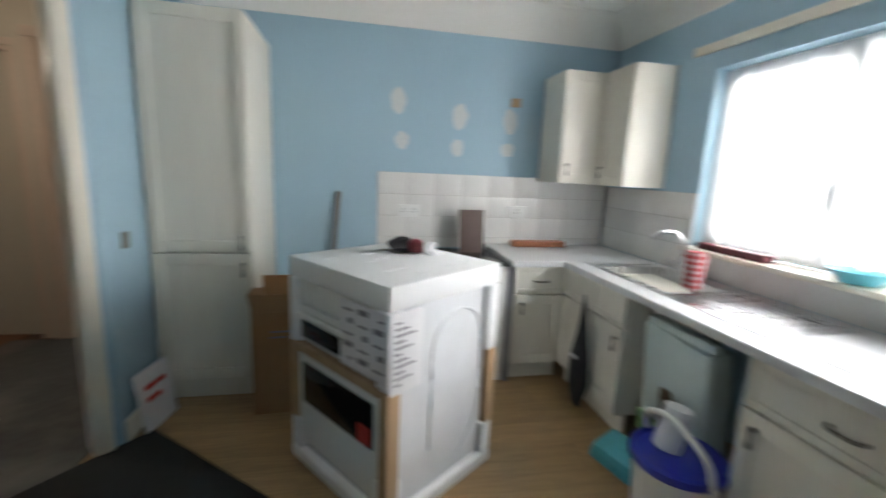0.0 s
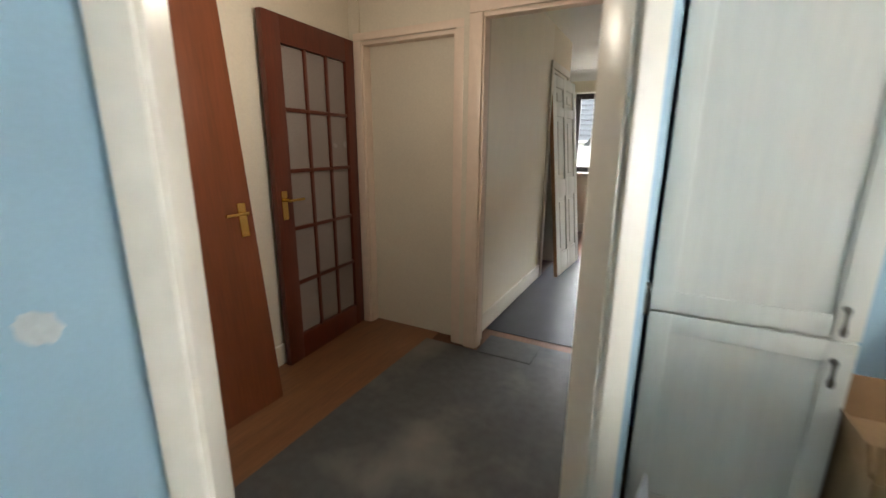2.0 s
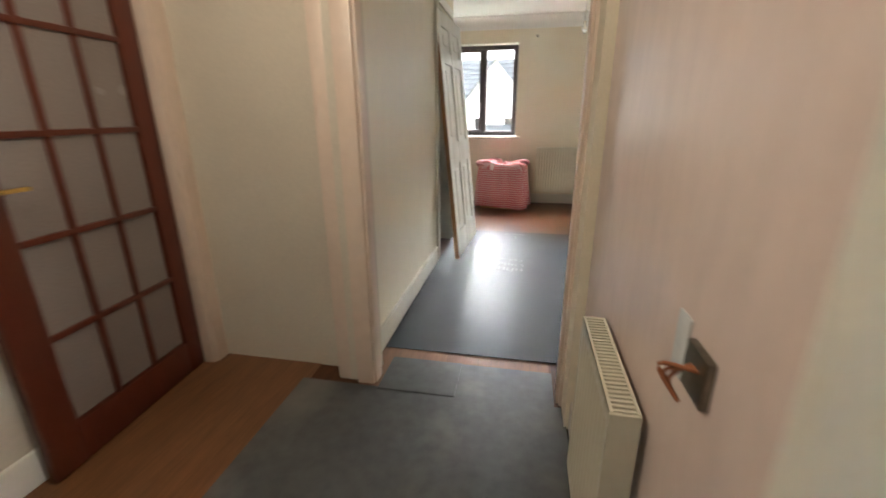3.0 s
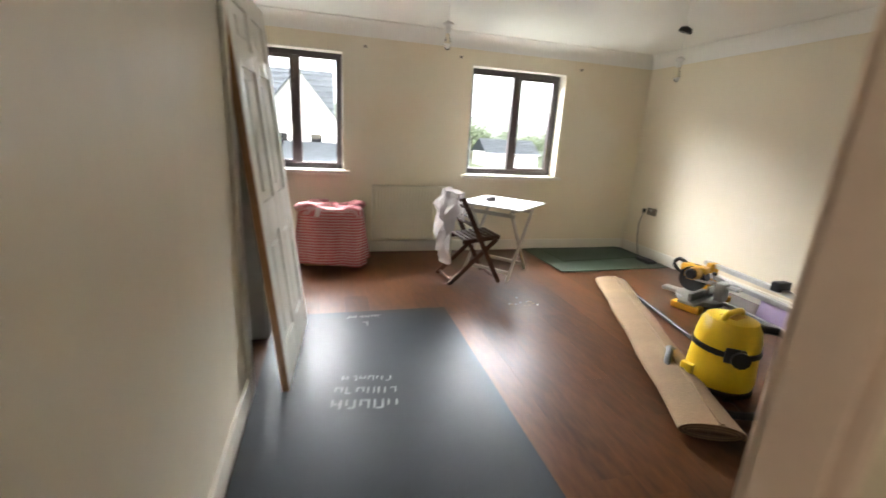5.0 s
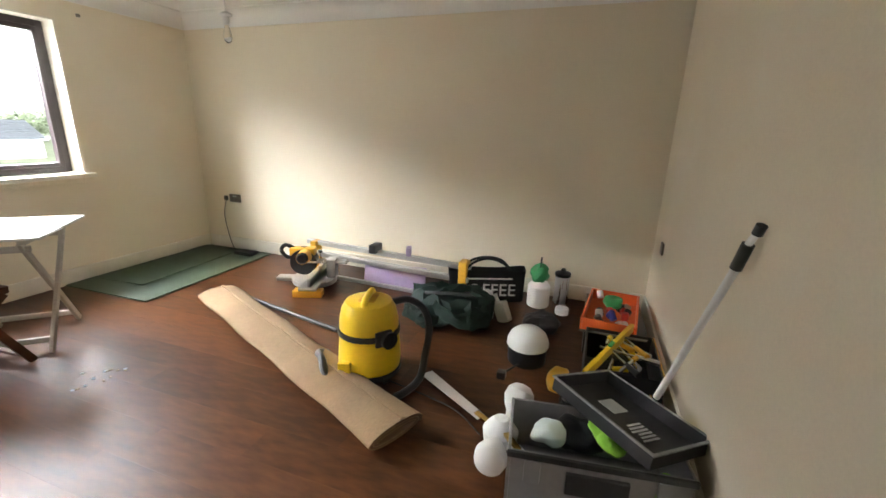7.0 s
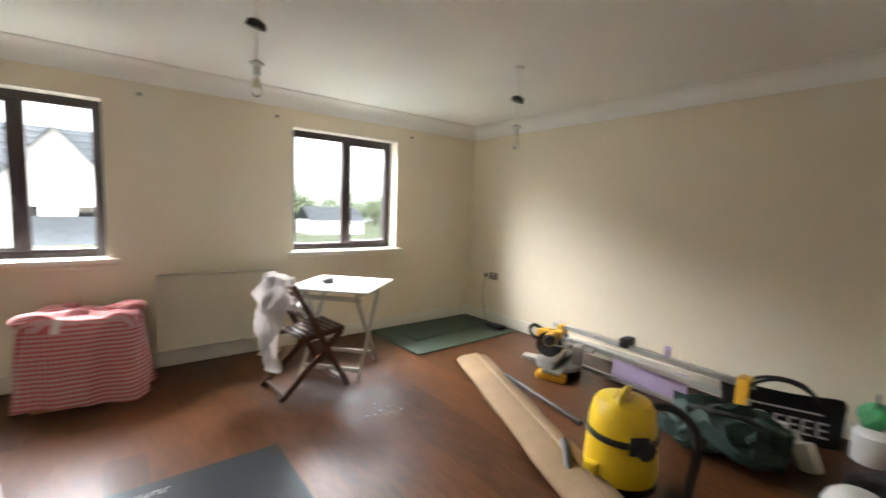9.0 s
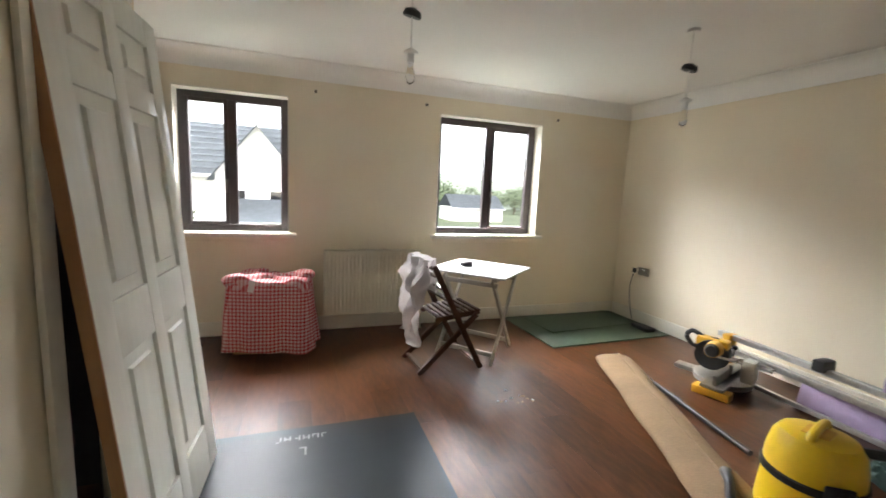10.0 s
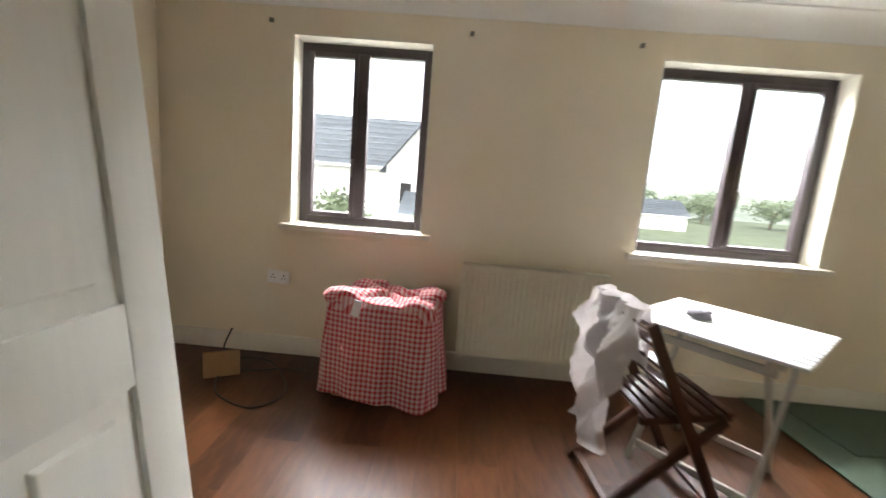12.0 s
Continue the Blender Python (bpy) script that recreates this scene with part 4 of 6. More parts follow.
def sink():
    s = thing("kitchen_sink", "stainless steel sink with a ribbed drainer", "sink", pose(1.30, 2.62, 0.79))
    bm = bmesh.new()
    # rim round the bowl and the drainer plate
    box(bm, 0, 0.41, 0.0, 0.52, -0.002, 0.004, bevel=0.0015)
    box(bm, 0, 0.04, 0.521, 1.12, -0.002, 0.004, bevel=0.0015)
    box(bm, 0.37, 0.41, 0.521, 1.12, -0.002, 0.004, bevel=0.0015)
    box(bm, 0.041, 0.369, 1.06, 1.12, -0.002, 0.004, bevel=0.0015)
    part("rim", bm, STEEL, s)
    bm = bmesh.new()
    box(bm, 0.04, 0.046, 0.52, 1.06, -0.15, 0.0)
    box(bm, 0.364, 0.37, 0.52, 1.06, -0.15, 0.0)
    box(bm, 0.046, 0.364, 0.52, 0.526, -0.15, 0.0)
    box(bm, 0.046, 0.364, 1.054, 1.06, -0.15, 0.0)
    box(bm, 0.046, 0.364, 0.526, 1.054, -0.15, -0.145)
    part("bowl", bm, STEEL, s)
    for k in range(8):
        part("drainer_rib", bx(0.05 + k * 0.042, 0.066 + k * 0.042, 0.05, 0.46, 0.004, 0.009, bevel=0.002), STEEL, s)
    tap = part("tap", hose([(0.38, 0.85, 0.0), (0.38, 0.85, 0.16), (0.34, 0.86, 0.23), (0.26, 0.87, 0.24), (0.20, 0.88, 0.20)], 0.012), STEEL, s)
    for dy in (-0.06, 0.06):
        bm = tb((0.38, 0.85 + dy, 0.003), (0.38, 0.85 + dy, 0.06), 0.014)
        tube(bm, (0.35, 0.85 + dy, 0.065), (0.41, 0.85 + dy, 0.065), 0.009)
        part("tap_handle", bm, STEEL, tap)


sink()
# striped dish cloth on the sink's edge
bm = lathe([(0.028, 0), (0.045, 0.01), (0.043, 0.10), (0.046, 0.16), (0.035, 0.185)], 24)
crumple(bm, 0.012, 14)
u2 = bm.loops.layers.uv.new("UVMap")
for f in bm.faces:
    for lo in f.loops:
        lo[u2].uv = (math.atan2(lo.vert.co.y, lo.vert.co.x) * 0.045, lo.vert.co.z)
solid("dish_cloth", bm, CHECK, "red and white check cloth stuffed in a pot by the sink", "cloth", m=pose(1.50, 3.18, 0.795))
solid("wooden_rack", bx(1.02, 1.42, 4.30, 4.38, 0.791, 0.835, bevel=0.008), COPPER, "orange-brown wooden rack on the worktop", "rack")
solid("upright_board", box(bmesh.new(), -0.085, 0.085, -0.01, 0.01, 0, 0.30, bevel=0.003), BROWNBOARD, "grey-brown offcut board standing against the tiles", "board", m=pose(0.70, 4.27, 0.752, -8, 0, 0))
solid("hob_box", bx(0.20, 0.84, 3.88, 4.45, 0.0, 0.748, bevel=0.004), WHITEPL, "white appliance body under the tiles", "appliance")
solid("glass_sheet", bx(0.05, 0.86, 3.86, 4.42, 0.7505, 0.7585, bevel=0.002), BLACKGLASS, "black glass hob plate lying on the white appliance", "glass plate")
bm = bx(-0.13, 0.13, -0.1, 0.1, 0.0, 0.012)
bmesh.ops.subdivide_edges(bm, edges=bm.edges[:], cuts=4)
crumple(bm, 0.012, 9)
solid("plastic_bag", bm, material("clear_film", (0.6, 0.62, 0.66), 0.15, vary=0.15), "crumpled clear plastic bag on the hob plate", "plastic bag", m=pose(0.12, 4.18, 0.772))


def cooker():
    c = thing("boxed_cooker", "new white double oven in clear wrap and polystyrene packing", "cooker", pose(0.036, 2.80, 0, 0, 0, 36.5))
    D, W = 0.62, 0.655
    part("oven_body", bx(0.035, D - 0.02, 0.03, W - 0.03, 0.05, 0.85, bevel=0.006), SHRINK, c)
    top = bmesh.new()
    box(top, 0, D, 0, W, 0.84, 0.93, bevel=0.014)
    cap = part("foam_top", top, POLYST, c, "polystyrene top tray")
    rng = random.Random(3)
    for k in range(26):
        x, y = rng.uniform(0.06, D - 0.1), rng.uniform(0.06, W - 0.1)
        if 0.26 < x < 0.36:
            continue
        part("foam_rib", bx(x, x + 0.055, y, y + 0.012, 0.93, 0.9335, bevel=0.001), POLYST, cap)
    part("foam_base", bx(-0.004, D, -0.004, W, 0.0, 0.055, bevel=0.012), POLYST, c, "polystyrene base tray")
    for x, y in ((0.0, 0.0), (0.0, W - 0.07), (D - 0.07, 0.0), (D - 0.07, W - 0.07)):
        part("foam_corner", bx(x, x + 0.07, y, y + 0.07, 0.056, 0.20, bevel=0.01), POLYST, c)
        part("foam_corner", bx(x, x + 0.07, y, y + 0.07, 0.55, 0.838, bevel=0.01), POLYST, c)
    part("wood_post", bx(-0.006, 0.05, -0.006, 0.04, 0.12, 0.56, bevel=0.003), PALEWOOD, c, "packing post of raw wood")
    part("wood_post", bx(0.0, 0.05, W - 0.045, W + 0.002, 0.201, 0.549, bevel=0.003), PALEWOOD, c)
    part("wood_post", bx(D - 0.05, D, 0.0, 0.045, 0.201, 0.549, bevel=0.003), PALEWOOD, c)
    part("wood_rail", bx(-0.008, 0.03, 0.045, W - 0.03, 0.53, 0.565, bevel=0.003), PALEWOOD, c)
    part("control_panel", bx(0.018, 0.034, 0.05, W - 0.05, 0.74, 0.838, bevel=0.003), WHITEPL, c)
    up = part("oven_door", bx(0.012, 0.034, 0.05, W - 0.05, 0.58, 0.73, bevel=0.004), WHITEPL, c)
    part("oven_window", bx(0.006, 0.0135, 0.20, W - 0.09, 0.595, 0.70, bevel=0.002), BLACKGLASS, up)
    part("door_handle", bx(-0.016, 0.004, 0.24, W - 0.09, 0.685, 0.705, bevel=0.005), WHITEPL, up)
    lo = part("oven_door", bx(0.012, 0.034, 0.05, W - 0.05, 0.10, 0.525, bevel=0.004), WHITEPL, c)
    part("oven_window", bx(0.006, 0.0135, 0.09, W - 0.09, 0.30, 0.48, bevel=0.002), BLACKGLASS, lo)
    part("price_tag", bx(0.001, 0.0055, 0.10, 0.17, 0.31, 0.38), REDPL, lo, "red energy sticker")
    tag = part("info_sheet", bx(-0.005, 0.0, -0.002, 0.27, 0.585, 0.835, bevel=0.001), PAPERW, c, "printed paper sheet with dark lines and pictograms")
    for r in range(5):
        for k in range(3):
            a = 0.02 + k * 0.085
            part("print_bar", bx(-0.0065, -0.005, a, a + (0.055 if (r + k) % 3 else 0.03), 0.80 - r * 0.045, 0.80 - r * 0.045 + (0.02 if (r + k) % 2 else 0.008)), INK, tag)
    side = part("side_sheet", bx(0.0, 0.15, -0.0065, -0.0015, 0.55, 0.835, bevel=0.001), PAPERW, c, "pale lilac printed label round the corner")
    for r in range(11):
        part("print_bar", bx(0.02, 0.05 + 0.08 * ((r * 7) % 5) / 5, -0.008, -0.0065, 0.80 - r * 0.022, 0.807 - r * 0.022), INK, side)
    # pressed arch on the wrapped side
    pts = [(0.24, 0.0, 0.22), (0.24, 0.0, 0.60)] + [(0.39 - 0.15 * math.cos(a), 0.0, 0.62 + 0.15 * math.sin(a)) for a in [math.pi * k / 8 for k in range(9)]] + [(0.54, 0.0, 0.60), (0.54, 0.0, 0.30), (0.42, 0, 0.12)]
    bm = hose([(x, 0.028, z) for x, y, z in pts], 0.006, 8, 4)
    part("side_rib", bm, SHRINK, c)
    return c


cooker()
bm = bmesh.new()
bmesh.ops.create_icosphere(bm, subdivisions=3, radius=0.06)
crumple(bm, 0.03, 15)
for v in bm.verts:
    v.co.z *= 0.6
solid("work_glove", bm, material("black_glove", (0.03, 0.03, 0.035), 0.7, vary=0.4), "black work gloves dropped on the boxed cooker", "gloves", m=pose(0.12, 3.40, 0.962))
bm = lathe([(0.02, 0), (0.034, 0.006), (0.034, 0.05), (0.02, 0.06)], 16)
solid("tape_measure", bm, material("dark_red", (0.16, 0.02, 0.03), 0.4), "dark red tape measure on the boxed cooker", "tape measure", m=pose(0.19, 3.36, 0.934))
bm = bmesh.new()
bmesh.ops.create_icosphere(bm, subdivisions=3, radius=0.03)
crumple(bm, 0.015, 30)
solid("paper_ball", bm, PAPERW, "small cream paper scrap on the boxed cooker", "paper", m=pose(0.25, 3.33, 0.957))


def carton():
    c = thing("cardboard_box", "tall open brown cardboard box beside the cabinet", "box", pose(-0.595, 3.66, 0, 0, 0, 3))
    w, d, h, t = 0.46, 0.40, 0.56, 0.006
    part("side", bx(0, w, 0, t, 0, h), CARDB, c)
    part("side", bx(0, w, d - t, d, 0, h), CARDB, c)
    part("side", bx(0, t, t, d - t, 0, h), CARDB, c)
    part("side", bx(w - t, w, t, d - t, 0, h), CARDB, c)
    part("bottom", bx(t, w - t, t, d - t, 0.002, 0.008), CARDB, c)
    part("flap", box(bmesh.new(), 0, w, -t, 0, 0, 0.09, m=pose(0, t, h, -7, 0, 0)), CARDB, c)
    part("flap", box(bmesh.new(), 0, w, 0, t, 0, 0.10, m=pose(0, d - t, h, 9, 0, 0)), CARDB, c)
    part("flap", box(bmesh.new(), 0, t, 0.02, d - 0.02, 0, 0.09, m=pose(0, 0, h, 0, -12, 0)), CARDB, c)
    part("inner_card", bx(0.03, w - 0.03, 0.05, d - 0.05, 0.02, h - 0.02), CARDB, c)
    for k in range(2):
        part("print_bar", bx(0.09, 0.20 - 0.03 * k, -0.0015, 0.0, h - 0.11 - k * 0.03, h - 0.10 - k * 0.03), INK, c)


carton()
solid("metal_batten", bar((-0.30, 4.37, 0.0), (-0.20, 4.443, 1.14), 0.035, 0.02), material("dark_bronze_metal", (0.13, 0.11, 0.10), 0.4, 0.6), "dark metal length leaning against the blue wall", "batten")
solid("doormat", bx(0, 1.5, -0.95, 0, 0.001, 0.010, bevel=0.003), BLACKMAT, "black rubber-backed mat on the oak-look floor", "mat", m=pose(-1.03, 3.58, 0, 0, 0, -40))
sc = thing("sign_card", "white folded card with faint red writing leaning on the skirting", "card", pose(-1.05, 3.54, 0, 0, 0, 80))
part("card", box(bmesh.new(), 0, 0.24, -0.008, 0, 0, 0.30, bevel=0.001, m=pose(0, 0, 0, -8, 0, 0)), PAPERW, sc)
for k in range(2):
    part("print_bar", box(bmesh.new(), 0.05, 0.2 - 0.05 * k, -0.0095, -0.0082, 0.20 - 0.06 * k, 0.225 - 0.06 * k, m=pose(0, 0, 0, -8, 0, 0)), REDPL, sc)


def plate(name, label, w, h, m, holes=2, mat=WHITEPL):
    """A wall plate facing local -y, with socket slots."""
    p = thing(name, label, "socket", m)
    part("faceplate", bx(-w / 2, w / 2, -0.012, 0, -h / 2, h / 2, bevel=0.003), mat, p)
    for k in range(holes):
        cx = -w / 4 + k * w / 2 if holes == 2 else 0
        for dx, dz, a, b in ((0, 0.014, 0.003, 0.006), (-0.011, -0.006, 0.005, 0.0025), (0.011, -0.006, 0.005, 0.0025)):
            part("slot", bx(cx + dx - a, cx + dx + a, -0.0132, -0.0118, dz - b, dz + b), BLACKPL, p)
        if holes == 2:
            part("switch", bx(cx - 0.006 + (0.022 if k == 0 else -0.022), cx + 0.006 + (0.022 if k == 0 else -0.022), -0.015, -0.0118, 0.012, 0.028, bevel=0.001), WHITEPL, p)
    return p


def on_diag(s, z):
    return DIAG @ pose(s, 0, z)


plate("double_socket", "white double socket low on the blue wall", 0.146, 0.086, on_diag(-1.285, 0.45), 2)
plate("open_switch_plate", "white switch plate with a red marked face", 0.086, 0.086, on_diag(-1.30, 0.64), 0)
sp = plate("back_box", "empty metal back box in the blue wall", 0.10, 0.07, on_diag(-1.265, 0.20), 0, PEWTER)
plate("double_socket", "white double socket on the kitchen tiles", 0.146, 0.086, pose(0.28, 4.452, 1.02), 2)
plate("back_box", "open wiring hole beside the tall cabinet", 0.05, 0.075, pose(-1.114, 3.64, 0.93, 0, 0, 90), 0, PEWTER)
plate("double_socket", "white socket on the tiles near the window", 0.146, 0.086, pose(1.08, 4.452, 1.03), 1)
plate("junction_box", "yellowed junction box high on the blue wall", 0.07, 0.06, pose(1.02, 4.46, 1.80), 0, PALEWOOD)


def patch(x, z, w, h, seed, m):
    """A thin ragged smear of filler on a wall facing local -y."""
    bm = bmesh.new()
    rng = random.Random(seed)
    n = 22
    vs = []
    for i in range(n):
        a = 2 * math.pi * i / n
        r = 1 + rng.uniform(-0.12, 0.1)
        vs.append(bm.verts.new((x + w / 2 * r * math.cos(a), -0.0015, z + h / 2 * r * math.sin(a))))
    bm.faces.new(vs)
    ext = bmesh.ops.extrude_face_region(bm, geom=bm.faces[:])
    for v in [g for g in ext["geom"] if isinstance(g, bmesh.types.BMVert)]:
        v.co.y = 0.001
    solid("filler_patch", bm, PLASTER, "rough pale filler smear on the blue wall", "filler patch", m=m, group="filler patches")


BACK = pose(0, 4.46, 0)
for k, (x, z, w, h) in enumerate(((0.19, 1.76, 0.10, 0.17), (0.22, 1.50, 0.10, 0.12), (0.62, 1.68, 0.11, 0.17), (0.61, 1.47, 0.09, 0.12), (0.99, 1.67, 0.11, 0.17), (0.98, 1.47, 0.10, 0.10))):
    patch(x, z, w, h, k, BACK)
for k, (s, z, w, h) in enumerate(((-1.27, 1.24, 0.10, 0.08), (-1.26, 1.11, 0.09, 0.07), (-1.16, 1.02, 0.07, 0.06), (-1.12, 1.70, 0.12, 0.09), (-1.38, 0.55, 0.10, 0.09))):
    patch(s, z, w, h, 20 + k, DIAG)

# black coat bag hanging on the sink unit
bm = lathe([(0.006, 0.62), (0.02, 0.55), (0.045, 0.40), (0.075, 0.25), (0.085, 0.12), (0.05, 0.0)], 20)
crumple(bm, 0.02, 9)
for v in bm.verts:
    v.co.x *= 0.45
bag = solid("hanging_bag", bm, DARKBAG, "black nylon bag hanging from the sink unit door", "bag", m=pose(1.145, 3.50, 0.05))
part("reflective_strip", box(bmesh.new(), -0.042, -0.036, -0.03, 0.03, 0.27, 0.285), PAPERW, bag)


def sack():
    s = thing("pet_food_sack", "large pale printed pet food sack under the worktop", "sack", pose(1.30, 2.96, 0.0, 0, -6, 0))
    bm = bmesh.new()
    bmesh.ops.create_grid(bm, x_segments=1, y_segments=1, size=0.001)
    bm.clear()
    box(bm, 0, 0.13, -0.19, 0.19, 0.0, 0.66, bevel=0.03)
    bmesh.ops.subdivide_edges(bm, edges=bm.edges[:], cuts=3, use_grid_fill=True)
    crumple(bm, 0.02, 6)
    part("sack_body", bm, BAGPALE, s)
    for y0, y1, z0, z1, mt, nm in ((-0.17, 0.17, 0.13, 0.24, BAGGREEN, "print_field"), (-0.17, 0.10, 0.03, 0.11, BAGPINK, "print_field")):
        part(nm, bx(-0.028, -0.02, y0, y1, z0, z1, bevel=0.003), mt, s)
    bm = lathe([(0.03, 0.0), (0.055, 0.03), (0.05, 0.12), (0.035, 0.18), (0.042, 0.22), (0.03, 0.27)], 16)
    for v in bm.verts:
        v.co.x *= 0.12
    bm.transform(pose(-0.03, -0.02, 0.16))
    part("print_shape", bm, FURBROWN, s, "brown printed shape")
    part("sack_fold", bx(0.03, 0.08, -0.18, 0.18, 0.65, 0.69, bevel=0.008), BAGPALE, s)


sack()


def bucket():
    b = thing("lidded_bucket", "white tub with a blue lid and white handle", "bucket", pose(1.12, 2.72, 0))
    part("tub", lathe([(0.13, 0), (0.135, 0.004), (0.155, 0.26), (0.16, 0.27)]), WHITEPL, b)
    part("lid", lathe([(0.168, 0.265), (0.17, 0.27), (0.17, 0.295), (0.155, 0.30), (0.15, 0.29)]), BLUEPL, b, "blue snap-on lid")
    part("handle", hose([(0.0, -0.165, 0.27), (-0.03, -0.15, 0.38), (-0.05, 0.0, 0.44), (-0.03, 0.15, 0.38), (0.0, 0.165, 0.27)], 0.012), WHITEPL, b)


bucket()
solid("paper_roll", lathe([(0.02, 0), (0.05, 0.0), (0.052, 0.005), (0.052, 0.16), (0.05, 0.165), (0.02, 0.165)]), PAPERW, "white paper roll standing on the tub lid", "paper roll", m=pose(1.10, 2.76, 0.296, 0, 12, 0))
solid("small_sack", crumple(bx(-0.09, 0.09, -0.12, 0.12, 0, 0.09, bevel=0.03), 0.02, 9), TEALPL, "teal and white packet lying on the floor", "packet", m=pose(1.12, 3.02, 0.012, 0, 0, 20))
# things on the window sill
solid("red_box", bx(1.74, 1.80, 3.05, 3.45, 0.951, 0.985, bevel=0.006), material("dark_maroon", (0.13, 0.03, 0.04), 0.5), "dark maroon strip box on the kitchen sill", "box")
solid("blue_bowl", lathe([(0.04, 0), (0.06, 0.004), (0.09, 0.04), (0.092, 0.05), (0.086, 0.048), (0.05, 0.01)]), TEALPL, "pale blue plastic bowl on the kitchen sill", "bowl", m=pose(1.77, 2.70, 0.951))
bm = bmesh.new()
cols = []
for i in range(181):
    y = 1.78 + 1.74 * i / 180
    d = 0.012 * math.sin(i * 0.55) + 0.006 * math.sin(i * 1.31)
    cols.append((bm.verts.new((1.85 + d, y, 0.97)), bm.verts.new((1.85 + d * 0.7, y, 1.88))))
for a, b in zip(cols, cols[1:]):
    bm.faces.new((a[0], b[0], b[1], a[1]))
solid("net_curtain", bm, NET, "white net curtain gathered across the kitchen window", "curtain")
cl = thing("kitchen_ceiling_light", "square white ceiling light in the kitchen", "ceiling light", pose(0.62, 3.55, H - 0.04))
part("frame", bx(-0.13, 0.13, -0.13, 0.13, 0, 0.038, bevel=0.006), WHITEPL, cl)
part("diffuser", bx(-0.10, 0.10, -0.10, 0.10, -0.012, 0.0, bevel=0.005), PAPERW, cl)


# ---- hall ----
def lever(parent, x, y, z, mat, out=-1, reach=0.11):
    """A lever handle on a long plate; out: the side it stands proud on."""
    bm = box(bmesh.new(), x - 0.02, x + 0.02, y, y + 0.006 * out, z - 0.08, z + 0.08)
    tube(bm, (x, y, z + 0.03), (x, y + 0.045 * out, z + 0.03), 0.009)
    beam(bm, (x, y + 0.045 * out, z + 0.03), (x + reach, y + 0.045 * out, z + 0.03), 0.014, 0.014)
    return part("door_handle", bm, mat, parent, "brass lever handle")


def glazed_door():
    """Fifteen-pane door folded back on the hall wall. Local x from its free edge to its hinges, face at -y."""
    d = thing("glazed_door", "dark mahogany fifteen-pane glazed door opened against the hall wall", "door", pose(-2.975, 4.075, 0.01, 0, 0, 93.6))
    w, h = 0.76, 1.965
    part("stile", bx(0, 0.118, 0, 0.038, 0, h, bevel=0.003), MAHOG, d)
    part("stile", bx(w - 0.088, w, 0, 0.038, 0, h, bevel=0.003), MAHOG, d)
    part("rail", bx(0.118, w - 0.088, 0.001, 0.037, 0, 0.155, bevel=0.003), MAHOG, d)
    part("rail", bx(0.118, w - 0.088, 0.001, 0.037, h - 0.14, h, bevel=0.003), MAHOG, d)
    z0, z1, x0, x1 = 0.155, h - 0.14, 0.118, w - 0.088
    for k in (1, 2):
        x = x0 + (x1 - x0) * k / 3
        part("glazing_bar", bx(x - 0.011, x + 0.011, 0.004, 0.034, z0, z1, bevel=0.004), MAHOG, d)
    for k in range(1, 5):
        z = z0 + (z1 - z0) * k / 5
        part("glazing_bar", bx(x0, x1, 0.0045, 0.0335, z - 0.011, z + 0.011, bevel=0.004), MAHOG, d)
    for i in range(3):
        for k in range(5):
            a, b = x0 + (x1 - x0) * i / 3, x0 + (x1 - x0) * (i + 1) / 3
            c, e = z0 + (z1 - z0) * k / 5, z0 + (z1 - z0) * (k + 1) / 5
            part("pane", bx(a + 0.008, b - 0.008, 0.017, 0.021, c + 0.008, e - 0.008), FROST, d)
    lever(d, 0.05, 0.0, 0.97, BRASS)


glazed_door()
fd = thing("flush_door", "loose reddish-brown veneered door leaning against the hall wall", "door", pose(-2.795, 3.07, 0.006, 0, 0, 88.5) @ pose(0, 0, 0, -5.8, 0, 0))
part("leaf", bx(0, 0.762, 0, 0.04, 0, 1.97, bevel=0.002), TEAK, fd)
lever(fd, 0.705, 0.0, 0.96, BRASS, reach=-0.11)
part("hinge", bx(-0.004, 0.0, 0.005, 0.035, 0.2, 0.3), BRASS, fd)
part("hinge", bx(-0.004, 0.0, 0.005, 0.035, 1.6, 1.7), BRASS, fd)
ob = plate("back_box", "empty metal back box with loose wires in the pink wall", 0.07, 0.07, pose(-1.205, 3.76, 0.89, 0, 0, -90), 0, PEWTER)
for k in range(3):
    part("wire", hose([(-0.01 + k * 0.012, -0.008, 0.01), (0.0, -0.04 - k * 0.008, -0.01 + k * 0.01), (0.015, -0.03, -0.035)], 0.003, 6, 5), COPPER, ob)
solid("plaster_scar", bx(-1.2085, -1.2045, 3.815, 3.86, 0.84, 0.94, bevel=0.001), PLASTER, "pale patch chased into the pink wall", "filler patch")


